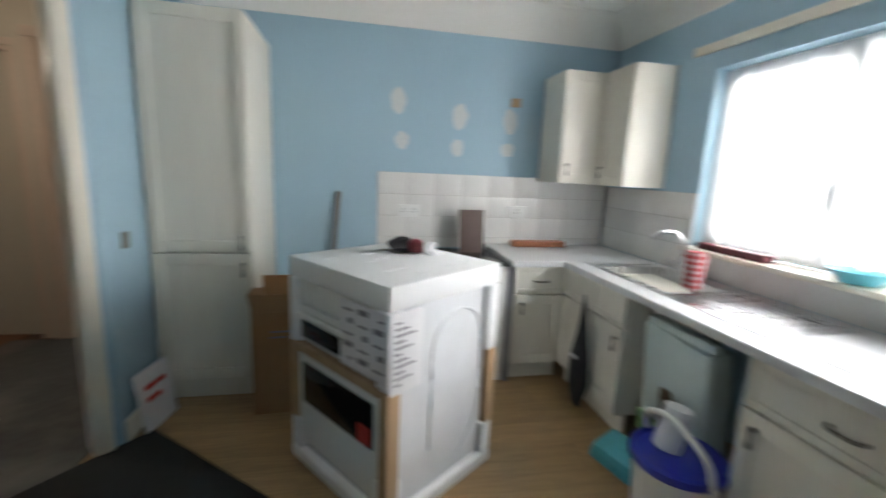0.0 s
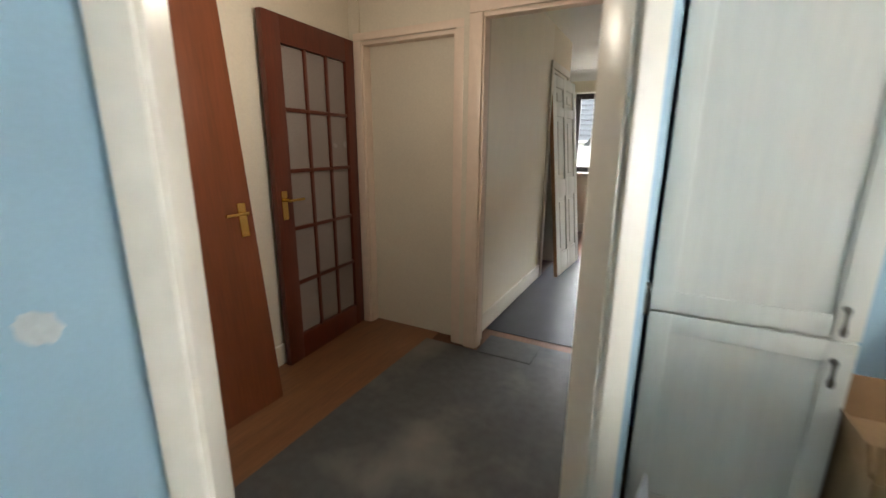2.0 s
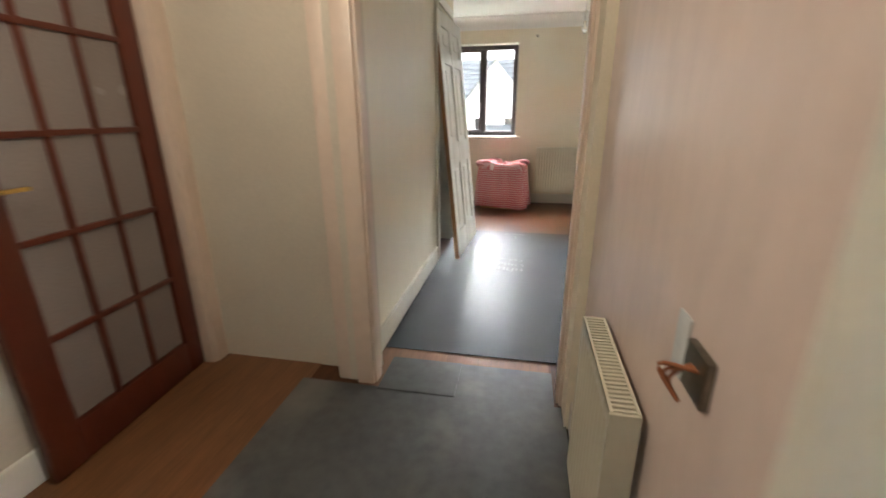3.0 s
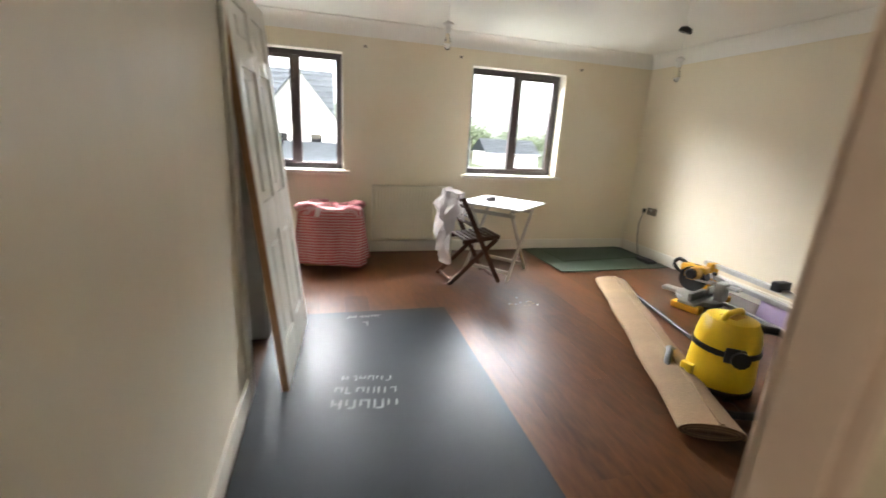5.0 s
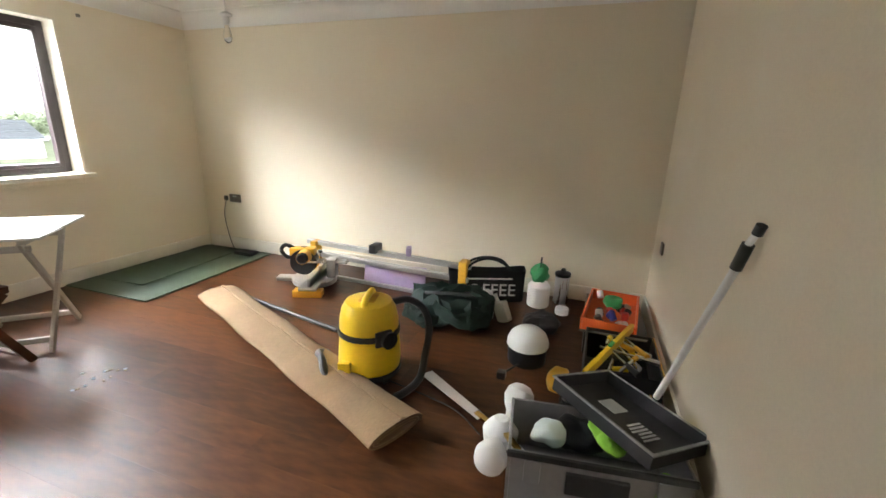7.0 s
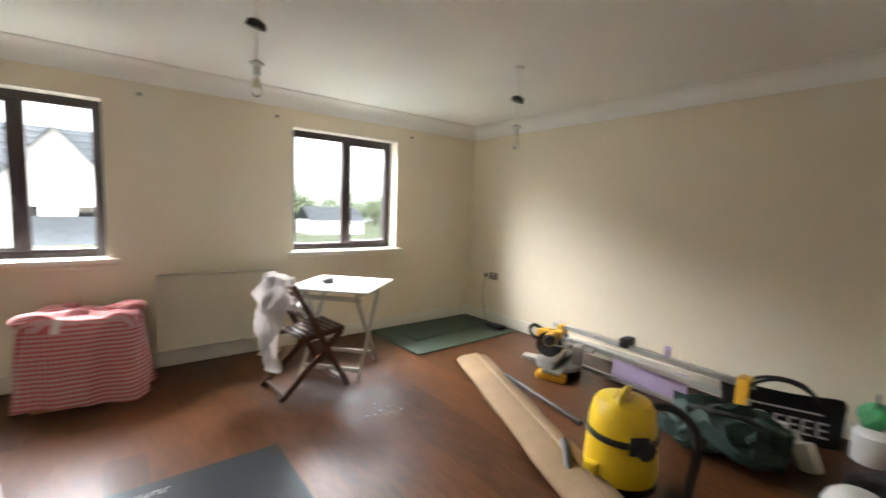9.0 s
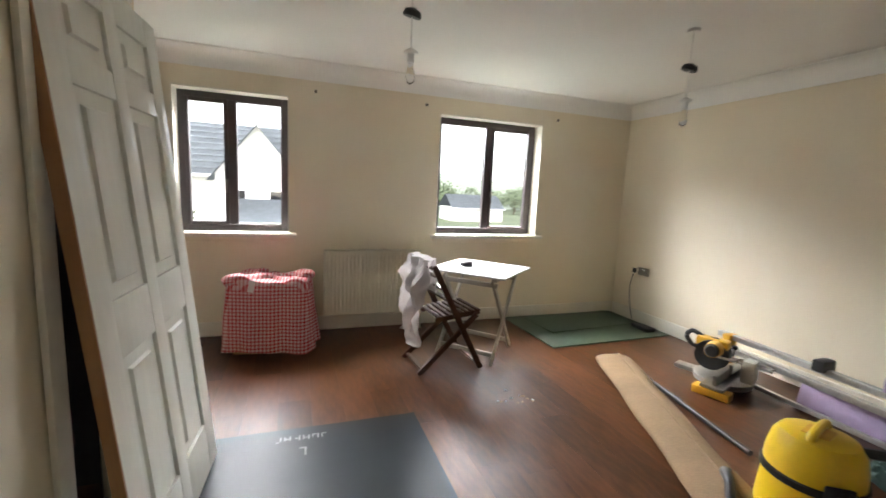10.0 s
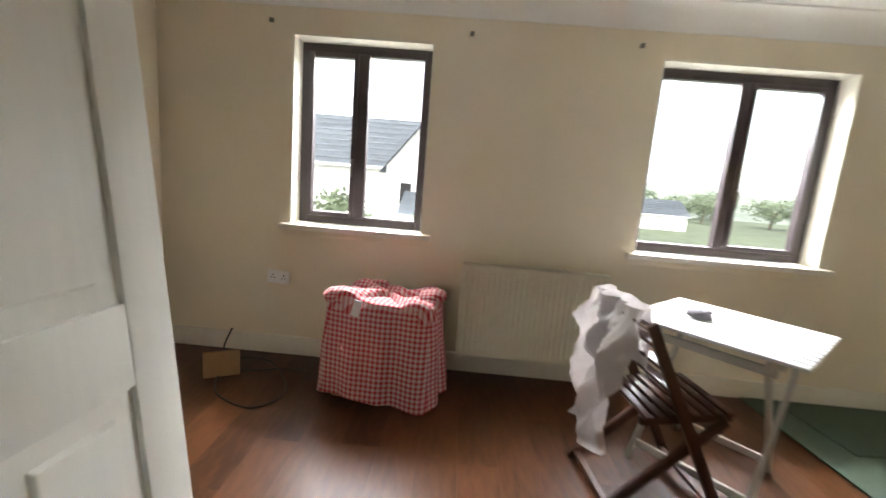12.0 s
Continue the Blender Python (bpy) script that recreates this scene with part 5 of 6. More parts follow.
def pendant(name, x, y, cup_drop, holder_drop, label, bulb=True):
    p = thing(name, label, "pendant lamp", pose(x, y, H))
    part("ceiling_rose", tb((0, 0, -0.018), (0, 0, 0), 0.035), WHITEPL, p)
    part("flex", tb((0, 0, -holder_drop), (0, 0, -0.015), 0.003, seg=6), WHITEPL, p)
    if cup_drop:
        bm = lathe([(0.045, -0.01), (0.047, 0.0), (0.04, 0.02), (0.012, 0.032)], 20)
        bm.transform(Matrix.Translation((0, 0, -cup_drop)) @ pose(0, 0, 0, 15, 10, 0))
        part("loose_cup", bm, BLACKPL, p, "dark cup slid down the flex")
    bm = lathe([(0.012, 0.02), (0.036, 0.005), (0.036, -0.002), (0.017, -0.006), (0.017, -0.05)], 18)
    bm.transform(Matrix.Translation((0, 0, -holder_drop)))
    part("lampholder", bm, WHITEPL, p)
    if bulb:
        bm = lathe([(0.012, -0.05), (0.014, -0.07), (0.022, -0.10), (0.024, -0.12), (0.018, -0.14), (0.006, -0.15)], 16)
        bm.transform(Matrix.Translation((0, 0, -holder_drop)))
        g = part("bulb", bm, CLEARGLASS, p)
        g.visible_shadow = False
    return p


pendant("pendant_lamp", 0.73, 7.36, 0.23, 0.42, "bare bulb pendant with a dark cup on its flex")
pendant("pendant_lamp", -1.0, 7.47, 0.18, 0.36, "bare bulb pendant near the window with a dark cup")
pendant("pendant_lamp", -2.2, 3.75, 0, 0.36, "lit bare bulb pendant in the hall")


# ---- living room: tools and clutter ----
def words(text, size, parent, m, mat, name="lettering", extrude=0.001):
    """Raised lettering in the built-in font, as a mesh."""
    cu = bpy.data.curves.new(name, "FONT")
    cu.body, cu.size, cu.extrude, cu.align_x = text, size, extrude, "CENTER"
    tmp = bpy.data.objects.new(name, cu)
    me = bpy.data.meshes.new_from_object(tmp)
    bpy.data.objects.remove(tmp)
    me.materials.clear()
    me.materials.append(mat)
    ob = new(name, me)
    ob.parent = parent
    ob.matrix_basis = m
    return ob


def mitre_saw():
    s = thing("mitre_saw", "yellow and grey sliding mitre saw on the floor", "mitre saw", pose(1.50, 7.42, 0, 0, 0, 200))
    base = part("base", lathe([(0.14, 0.03), (0.19, 0.035), (0.195, 0.075), (0.18, 0.085)], 32), ALU, s)
    part("table_wing", bx(-0.32, 0.32, -0.05, 0.10, 0.06, 0.085, bevel=0.008), ALU, s)
    part("fence", bx(-0.30, -0.04, 0.02, 0.05, 0.086, 0.16, bevel=0.008), ALU, s)
    part("fence", bx(0.04, 0.30, 0.02, 0.05, 0.086, 0.16, bevel=0.008), ALU, s)
    part("mitre_arm", bx(-0.05, 0.05, -0.33, -0.12, 0.04, 0.075, bevel=0.01), ALU, s)
    for x in (-0.27, 0.27):
        part("foot", bx(x - 0.05, x + 0.05, -0.10, 0.14, 0.0, 0.058, bevel=0.012), TOOLYEL, s)
    part("slide_rail", tb((-0.03, -0.10, 0.22), (-0.03, 0.30, 0.22), 0.012), STEEL, s)
    part("slide_rail", tb((0.03, -0.10, 0.22), (0.03, 0.30, 0.22), 0.012), STEEL, s)
    part("pivot", bx(-0.06, 0.06, 0.12, 0.2, 0.085, 0.25, bevel=0.015), ALU, s)
    guard = tb((-0.035, -0.08, 0.24), (0.035, -0.08, 0.22), 0.115, seg=32)
    part("blade_guard", guard, BLACKPL, s)
    part("housing", box(bmesh.new(), -0.05, 0.05, -0.20, 0.02, 0.27, 0.345, bevel=0.02), TOOLYEL, s, "yellow motor housing")
    part("lower_guard", tb((-0.022, -0.10, 0.20), (0.022, -0.10, 0.19), 0.105, seg=32), BLACKPL, s)
    part("motor", tb((0.05, -0.06, 0.28), (0.19, -0.04, 0.30), 0.06, 0.052, seg=20), TOOLYEL, s)
    part("motor_cap", tb((0.19, -0.04, 0.30), (0.215, -0.036, 0.303), 0.05, 0.035, seg=20), BLACKPL, s)
    part("handle", hose([(0.0, -0.16, 0.33), (0.0, -0.24, 0.36), (0.0, -0.28, 0.31), (0.0, -0.23, 0.25), (0.0, -0.17, 0.26)], 0.017), BLACKPL, s)
    part("clamp", tb((-0.2, 0.0, 0.086), (-0.2, 0.0, 0.24), 0.008), STEEL, s)
    part("knob", tb((-0.2, 0.0, 0.24), (-0.2, 0.0, 0.265), 0.02), BLACKPL, s)


mitre_saw()
st = thing("saw_stand", "folded aluminium saw stand with yellow end brackets along the wall", "saw stand")
for dz, dx in ((0.28, 0.0), (0.19, -0.05)):
    part("rail", bar((1.80 + dx, 7.70, dz + 0.02), (1.72 + dx, 6.05, dz), 0.05, 0.04), ALU, st)
part("bracket", bar((1.70, 6.10, 0.0), (1.70, 6.10, 0.34), 0.12, 0.07, bevel=0.01), TOOLYEL, st)
part("bracket", bar((1.78, 7.60, 0.0), (1.78, 7.60, 0.32), 0.10, 0.06, bevel=0.01), TOOLYEL, st)
part("clamp_head", bar((1.76, 6.95, 0.29), (1.76, 6.95, 0.37), 0.14, 0.07, bevel=0.015), BLACKPL, st)
part("leg", bar((1.66, 7.55, 0.04), (1.60, 6.25, 0.04), 0.03, 0.03), ALU, st)
part("leg_foot", bar((1.60, 6.28, 0.04), (1.60, 6.20, 0.03), 0.04, 0.04, bevel=0.008), TOOLYEL, st)
lp = thing("foam_board", "lilac insulation board propped on the saw stand", "board", pose(1.66, 7.02, 0.012, 0, 0, -82))
part("board", box(bmesh.new(), 0, 0.56, 0, 0.035, 0, 0.19, bevel=0.003, m=pose(0, 0, 0, -14, 0, 0)), LILAC, lp)
solid("foam_offcut", box(bmesh.new(), -0.05, 0.05, -0.02, 0.02, 0, 0.07, bevel=0.006), LILAC, "lilac foam offcut lying on the saw stand", "offcut", m=pose(1.75, 6.62, 0.309, 0, 0, 20))


def soft(name, label, cat, size, amount, freq, mat, m, seed=0.0, flat=0.5):
    bm = bmesh.new()
    bmesh.ops.create_icosphere(bm, subdivisions=4, radius=1)
    for v in bm.verts:
        c = v.co.copy()
        k = (abs(c.x) ** 3 + abs(c.y) ** 3 + abs(c.z) ** 3) ** (-1 / 3)
        v.co = Vector((c.x * k * size[0], c.y * k * size[1], c.z * k * size[2] + size[2]))
    crumple(bm, amount, freq, seed)
    crumple(bm, amount * 0.4, freq * 2.7, seed + 3)
    for v in bm.verts:
        v.co.z = max(0.002, v.co.z)
    return solid(name, bm, mat, label, cat, m=m)


gb = soft("canvas_bag", "slumped dark green canvas tool bag on the floor", "bag", (0.20, 0.31, 0.125), 0.075, 9, DKGREEN, pose(1.27, 6.08, 0, 0, 0, 8))
part("strap", hose([(-0.05, -0.2, 0.22), (-0.12, -0.1, 0.27), (-0.12, 0.08, 0.26), (-0.05, 0.2, 0.22)], 0.014, 8), BLACKPL, gb)
part("opening", box(bmesh.new(), -0.03, 0.05, -0.2, 0.2, 0.2, 0.232, bevel=0.012), BLACKPL, gb)


def tote():
    t = thing("tote_bag", "black shopping bag with white COFFEE lettering against the wall", "bag", pose(1.80, 5.93, 0, 0, 0, -68))
    bm = bmesh.new()
    w, d, h, seg = 0.31, 0.09, 0.27, 48
    rings = []
    for z in (0.0, 0.06, 0.14, 0.21, h):
        r = []
        for i in range(seg):
            a = 2 * math.pi * i / seg
            c, s = math.cos(a), math.sin(a)
            k = (abs(c) ** 4 + abs(s) ** 4) ** -0.25
            g = 1 + 0.04 * z / h
            r.append(bm.verts.new((w * k * c * g, d * k * s * (1 - 0.3 * z / h) + 0.008 * math.sin(a * 5 + z * 20), z + (0.012 * math.sin(a * 3) if z == h else 0))))
        rings.append(r)
    for a, b in zip(rings, rings[1:]):
        for i in range(seg):
            bm.faces.new((a[i], a[(i + 1) % seg], b[(i + 1) % seg], b[i]))
    bm.faces.new(rings[0][::-1])
    bmesh.ops.solidify(bm, geom=bm.faces[:], thickness=0.004)
    part("bag_body", bm, DARKBAG, t)
    for s in (-1, 1):
        part("handle", hose([(-0.20, s * 0.05, h - 0.02), (-0.12, s * 0.04, h + 0.06), (0.0, s * 0.02, h + 0.09), (0.12, s * 0.04, h + 0.06), (0.20, s * 0.05, h - 0.02)], 0.011, 8), DARKBAG, t)
    words("COFFEE", 0.145, t, pose(-0.02, -0.099, 0.065, 86, 0, 0), PAPERW, extrude=0.0015)
    part("print_bar", box(bmesh.new(), -0.2, 0.2, -0.083, -0.08, 0.20, 0.212), PAPERW, t)


tote()


def jug(x, y, w, h, turn, tilt=0, mat=WHITEPL):
    j = thing("plastic_jug", "white plastic bottle with a cap on the floor", "bottle", pose(x, y, 0.0, 0, tilt, turn), group="plastic bottles")
    part("bottle", bx(-w / 2, w / 2, -w / 3, w / 3, 0.0, h * 0.72, bevel=0.016), mat, j)
    part("neck", tb((w * 0.2, 0, h * 0.70), (w * 0.2, 0, h * 0.88), w * 0.22, w * 0.15), mat, j)
    part("cap", tb((w * 0.2, 0, h * 0.88), (w * 0.2, 0, h), w * 0.18), PAPERW, j)


jug(1.47, 5.83, 0.12, 0.20, 20)
jug(1.42, 5.68, 0.10, 0.22, 70, 24)
jug(1.56, 5.93, 0.10, 0.17, -10)
b = thing("spray_bottle", "white bottle with a green mesh-wrapped top", "bottle", pose(1.84, 5.50, 0))
part("bottle", lathe([(0.08, 0), (0.09, 0.01), (0.09, 0.17), (0.06, 0.21), (0.04, 0.22)]), WHITEPL, b)
bm = bmesh.new()
bmesh.ops.create_icosphere(bm, subdivisions=3, radius=0.075)
crumple(bm, 0.025, 18)
bm.transform(pose(0, 0, 0.27))
part("green_top", bm, GREENPL, b, "crumpled green mesh")
part("loop", hose([(-0.03, 0, 0.33), (-0.02, 0, 0.40), (0.02, 0, 0.40), (0.03, 0, 0.33)], 0.005, 6), BLACKPL, b)
b = thing("coffee_flask", "grey steel flask with a black lid", "flask", pose(1.98, 5.33, 0))
part("body", lathe([(0.055, 0), (0.06, 0.005), (0.058, 0.22), (0.05, 0.235)]), STEEL, b)
part("lid", lathe([(0.062, 0.232), (0.064, 0.24), (0.064, 0.26), (0.02, 0.275), (0.018, 0.295)]), BLACKPL, b)
part("handle", hose([(0.06, 0, 0.20), (0.10, 0, 0.19), (0.10, 0, 0.09), (0.06, 0, 0.07)], 0.008, 8), BLACKPL, b)
solid("tape_roll", lathe([(0.03, 0), (0.05, 0), (0.052, 0.004), (0.052, 0.046), (0.05, 0.05), (0.03, 0.05)]), PAPERW, "pale roll of tape on the floor", "tape roll", m=pose(1.74, 5.30, 0.001))
soft("black_bag", "small black nylon bag with yellow tools on top", "bag", (0.15, 0.12, 0.045), 0.03, 9, DARKBAG, pose(1.42, 5.42, 0), 4)

# orange organiser tray on a black case
solid("tool_case", bx(1.15, 1.95, 4.74, 5.13, 0.0, 0.13, bevel=0.012), BLACKPL, "black plastic tool case under the orange tray", "tool case")
tr = thing("organiser_tray", "orange plastic tray heaped with small parts", "tray", pose(1.52, 4.96, 0.131, 0, 0, -6))
bm = bmesh.new()
box(bm, -0.30, 0.30, -0.17, 0.17, 0, 0.008)
for a in ((-0.30, 0.30, -0.17, -0.158), (-0.30, 0.30, 0.158, 0.17), (-0.30, -0.288, -0.157, 0.157), (0.288, 0.30, -0.157, 0.157)):
    box(bm, *a, 0.0, 0.085, bevel=0.003)
part("tray_shell", bm, ORANGE, tr)
rng = random.Random(11)
for k in range(16):
    x, y = rng.uniform(1.28, 1.76), rng.uniform(4.86, 5.06)
    mat = rng.choice([REDPL, BLUEPL, STEEL, ALU, BLACKPL, PAPERW, REDPL])
    solid("small_tin", lathe([(0.02, 0), (0.024, 0.003), (0.024, 0.05), (0.02, 0.055)], 12), mat, "small tin or fitting in the orange tray", "tin",
          m=pose(x, y, 0.15 + 0.012 * (k % 3), rng.uniform(-30, 30), rng.uniform(-70, 70), 0), group="parts in the orange tray")
soft("green_pouch", "bright green cloth pouch on the orange tray", "pouch", (0.07, 0.06, 0.035), 0.015, 15, GREENPL, pose(1.60, 4.95, 0.18), 2)


def open_toolbox(x0, x1, y0, y1, h, label, m=None, mat=BLACKPL):
    t = thing("open_toolbox", label, "toolbox", m)
    th = 0.01
    part("side", bx(x0, x1, y0, y0 + th, 0, h, bevel=0.003), mat, t)
    part("side", bx(x0, x1, y1 - th, y1, 0, h, bevel=0.003), mat, t)
    part("end", bx(x0, x0 + th, y0 + th, y1 - th, 0, h, bevel=0.003), mat, t)
    part("end", bx(x1 - th, x1, y0 + th, y1 - th, 0, h, bevel=0.003), mat, t)
    part("bottom", bx(x0 + th, x1 - th, y0 + th, y1 - th, 0.002, 0.012), mat, t)
    part("rim", bx(x0 - 0.006, x1 + 0.006, y0 - 0.006, y0 + 0.004, h - 0.03, h, bevel=0.003), TOOLYEL, t)
    return t


open_toolbox(0.62, 1.12, 4.74, 5.12, 0.21, "black and yellow open toolbox full of hand tools")
open_toolbox(0.36, 0.60, 4.80, 5.22, 0.14, "black and yellow tool tray packed with hand tools")
rng = random.Random(5)
TOOLS = [YELLOW, BLACKPL, STEEL, REDPL, TOOLYEL, GREYPL, BLACKPL, YELLOW]
for k in range(30):
    big = k % 2 == 0
    x, y = (rng.uniform(0.72, 1.02), rng.uniform(4.84, 5.02)) if big else (rng.uniform(0.43, 0.55), rng.uniform(4.9, 5.12))
    L = rng.uniform(0.14, 0.34) if big else rng.uniform(0.12, 0.24)
    a = rng.uniform(0, 180) if big else rng.uniform(60, 120)
    t = thing("hand_tool", "hand tool with a coloured grip lying in a toolbox", "hand tool", pose(x, y, (0.15 if big else 0.09) + 0.018 * (k % 6), 0, rng.uniform(-14, 14), a), group="hand tools")
    part("grip", tb((-L / 2, 0, 0), (-L * 0.1, 0, 0), 0.016, 0.013, seg=10), TOOLS[k % 8], t)
    part("shaft", bar((-L * 0.1, 0, 0), (L / 2, 0, 0), 0.016, 0.008, bevel=0.001), STEEL if k % 3 else BLACKPL, t)
lv = thing("spirit_level", "yellow spirit level lying across the toolboxes", "spirit level")
part("beam", bar((0.50, 5.12, 0.235), (1.16, 4.86, 0.235), 0.025, 0.05), YELLOW, lv)
part("vial", bar((0.80, 5.0, 0.262), (0.86, 4.978, 0.262), 0.02, 0.012), GREENPL, lv)
solid("steel_square", bar((1.14, 5.16, 0.17), (0.95, 4.80, 0.26), 0.03, 0.006), PEWTER, "long dark steel bar lying across the tools", "bar")
soft("rag_heap", "crumpled pale rag among the tools", "rag", (0.06, 0.05, 0.025), 0.02, 18, TOWEL, pose(0.64, 5.17, 0.0), 5)
soft("yellow_case", "yellow tool pouch beside the toolbox", "pouch", (0.10, 0.06, 0.04), 0.012, 12, TOOLYEL, pose(0.72, 5.24, 0), 6)


def dome_lamp():
    d = thing("dome_lamp", "white dome bulkhead lamp on a black base", "lamp", pose(0.93, 5.45, 0))
    part("base", lathe([(0.10, 0), (0.115, 0.008), (0.118, 0.09), (0.105, 0.115)]), BLACKPL, d)
    part("dome", lathe([(0.122, 0.11), (0.127, 0.118), (0.125, 0.145), (0.108, 0.185), (0.075, 0.214), (0.035, 0.228), (0.006, 0.23)]), WHITEPL, d, "white plastic dome")
    part("cable", hose([(-0.11, 0.03, 0.03), (-0.17, 0.08, 0.012), (-0.22, 0.10, 0.012)], 0.006, 8), BLACKPL, d)
    part("plug", bx(-0.27, -0.22, 0.08, 0.13, 0.0, 0.045, bevel=0.008), BLACKPL, d)


dome_lamp()


def fan_light():
    """A taken-down ceiling fan light: hub, blades, opal shades."""
    f = thing("ceiling_fan", "dismantled cream ceiling fan with blades and opal glass shades", "ceiling fan", pose(0.16, 5.45, 0.0, 0, 0, 0))
    part("hub", lathe([(0.05, 0.02), (0.075, 0.03), (0.08, 0.08), (0.06, 0.11), (0.03, 0.14)]), WHITEPL, f)
    for a, L, z in ((52, 0.66, 0.06), (215, 0.30, 0.09)):
        m = pose(0, 0, z, 0, 5 if a == 52 else -8, a)
        bm = box(bmesh.new(), 0.14, L, -0.036, 0.036, -0.004, 0.004, bevel=0.002)
        for v in bm.verts:
            v.co.y *= 0.65 + 0.35 * (v.co.x - 0.14) / (L - 0.14)
        bm.transform(m)
        bl = part("blade", bm, TABLEWHITE, f, "cream painted blade")
        bm = box(bmesh.new(), 0.06, 0.18, -0.014, 0.014, -0.003, 0.012, bevel=0.002)
        bm.transform(m)
        part("blade_arm", bm, BRASS, bl)
    for x, y, tx, ty in ((-0.09, 0.0, -80, 0), (0.09, -0.03, 35, -20)):
        bm = lathe([(0.03, 0.0), (0.034, 0.03), (0.055, 0.06), (0.07, 0.10), (0.062, 0.14), (0.035, 0.165), (0.008, 0.17)], 20)
        bm.transform(pose(x, y, 0.075, 0, tx, ty))
        part("shade", bm, WHITEPL, f, "opal glass shade")
    part("chain", hose([(0.06, -0.06, 0.06), (0.14, -0.10, 0.03), (0.2, -0.08, 0.012), (0.26, -0.1, 0.012)], 0.003, 6), BRASS, f)


fan_light()
solid("long_spatula", box(bmesh.new(), 0, 0.02, 0, 0.02, 0, 0.01, bevel=0.002), WHITEPL, "small cream offcut by the fan blades", "offcut", m=pose(0.40, 5.30, 0))


def grey_toolbox():
    t = thing("grey_toolbox", "large grey toolbox with its lid off and tools inside", "toolbox", pose(-0.12, 5.36, 0, 0, 0, -82))
    w, d, h, th = 0.62, 0.30, 0.24, 0.012
    part("side", bx(0, w, -th, 0, 0, h, bevel=0.004), GREYPL, t)
    part("side", bx(0, w, d, d + th, 0, h, bevel=0.004), GREYPL, t)
    part("end", bx(-th, 0, -th, d + th, 0, h, bevel=0.004), GREYPL, t)
    part("end", bx(w, w + th, -th, d + th, 0, h, bevel=0.004), GREYPL, t)
    part("bottom", bx(0, w, 0, d, 0.002, 0.014), GREYPL, t)
    part("rim", bx(-0.014, w + 0.014, -0.026, -0.012, h - 0.02, h + 0.004, bevel=0.003), BLACKPL, t)
    part("handle_recess", bx(0.20, 0.42, -0.03, -0.012, 0.10, 0.19, bevel=0.006), BLACKPL, t)
    for x in (0.08, 0.54):
        part("latch", bx(x - 0.03, x + 0.03, -0.03, -0.012, 0.12, 0.22, bevel=0.006), GREYPL, t)


grey_toolbox()
soft("lime_glove", "bright lime green gloves in the grey toolbox", "gloves", (0.09, 0.04, 0.03), 0.025, 14, LIME, pose(0.10, 5.02, 0.20, 0, 0, 30), 1)
soft("lime_glove", "bright lime green cloth beside the paint tray", "gloves", (0.05, 0.04, 0.05), 0.02, 14, LIME, pose(-0.02, 4.82, 0.10), 7)
soft("pale_bag", "pale plastic bag stuffed in the grey toolbox", "plastic bag", (0.05, 0.06, 0.03), 0.02, 11, BAGPALE, pose(0.06, 5.24, 0.17), 8)
soft("black_pouch", "black tool pouch in the grey toolbox", "pouch", (0.08, 0.09, 0.05), 0.02, 11, DARKBAG, pose(0.14, 5.12, 0.12), 9)


def paint_tray():
    """A deep black roller tray with paint-crusted rim, resting tilted on the toolboxes."""
    t = thing("paint_tray", "black roller tray with dried white paint, tilted on the toolboxes", "paint tray",
              Matrix.Translation((0.19, 4.955, 0.32)) @ pose(0, 0, 0, 0, 0, 45) @ pose(0, 0, 0, 9, 0, 0))
    w, d, h, th = 0.25, 0.165, 0.06, 0.005
    part("floor", bx(-w, w, -d, d, -h, -h + th), BLACKPL, t)
    for a in ((-w, w, -d, -d + th), (-w, w, d - th, d), (-w, -w + th, -d, d), (w - th, w, -d, d)):
        part("wall", bx(a[0], a[1], a[2], a[3], -h, 0), BLACKPL, t)
    for a in ((-w - 0.008, w + 0.008, -d - 0.008, -d + 0.004), (-w - 0.008, w + 0.008, d - 0.004, d + 0.008), (-w - 0.008, -w + 0.004, -d, d), (w - 0.004, w + 0.008, -d, d)):
        part("rim", bx(*a, -0.004, 0.004, bevel=0.002), material("crusted_rim", (0.32, 0.32, 0.31), 0.7, vary=0.7, grain=25), t, "rim crusted with paint")
    part("dried_paint", bx(0.03, 0.12, -0.06, 0.02, -h + th, -h + th + 0.003, bevel=0.001), PLASTER, t, "patch of dried white paint")
    for k in range(6):
        part("paint_streak", bx(-0.14 + k * 0.018, -0.132 + k * 0.018, -0.04, 0.05 - 0.01 * (k % 3), -h + th, -h + th + 0.002), PAPERW, t)


paint_tray()
rp = thing("extension_pole", "white roller extension pole leaning against the cream wall", "pole")
part("pole", tb((0.33, 4.83, 0.30), (0.10, 4.718, 0.99), 0.014), WHITEPL, rp)
part("grip", tb((0.113, 4.722, 0.96), (0.086, 4.712, 1.05), 0.019), BLACKPL, rp)
part("tip", tb((0.086, 4.712, 1.05), (0.055, 4.704, 1.10), 0.011), WHITEPL, rp)
part("end_cap", tb((0.058, 4.705, 1.09), (0.045, 4.702, 1.12), 0.016), BLACKPL, rp)

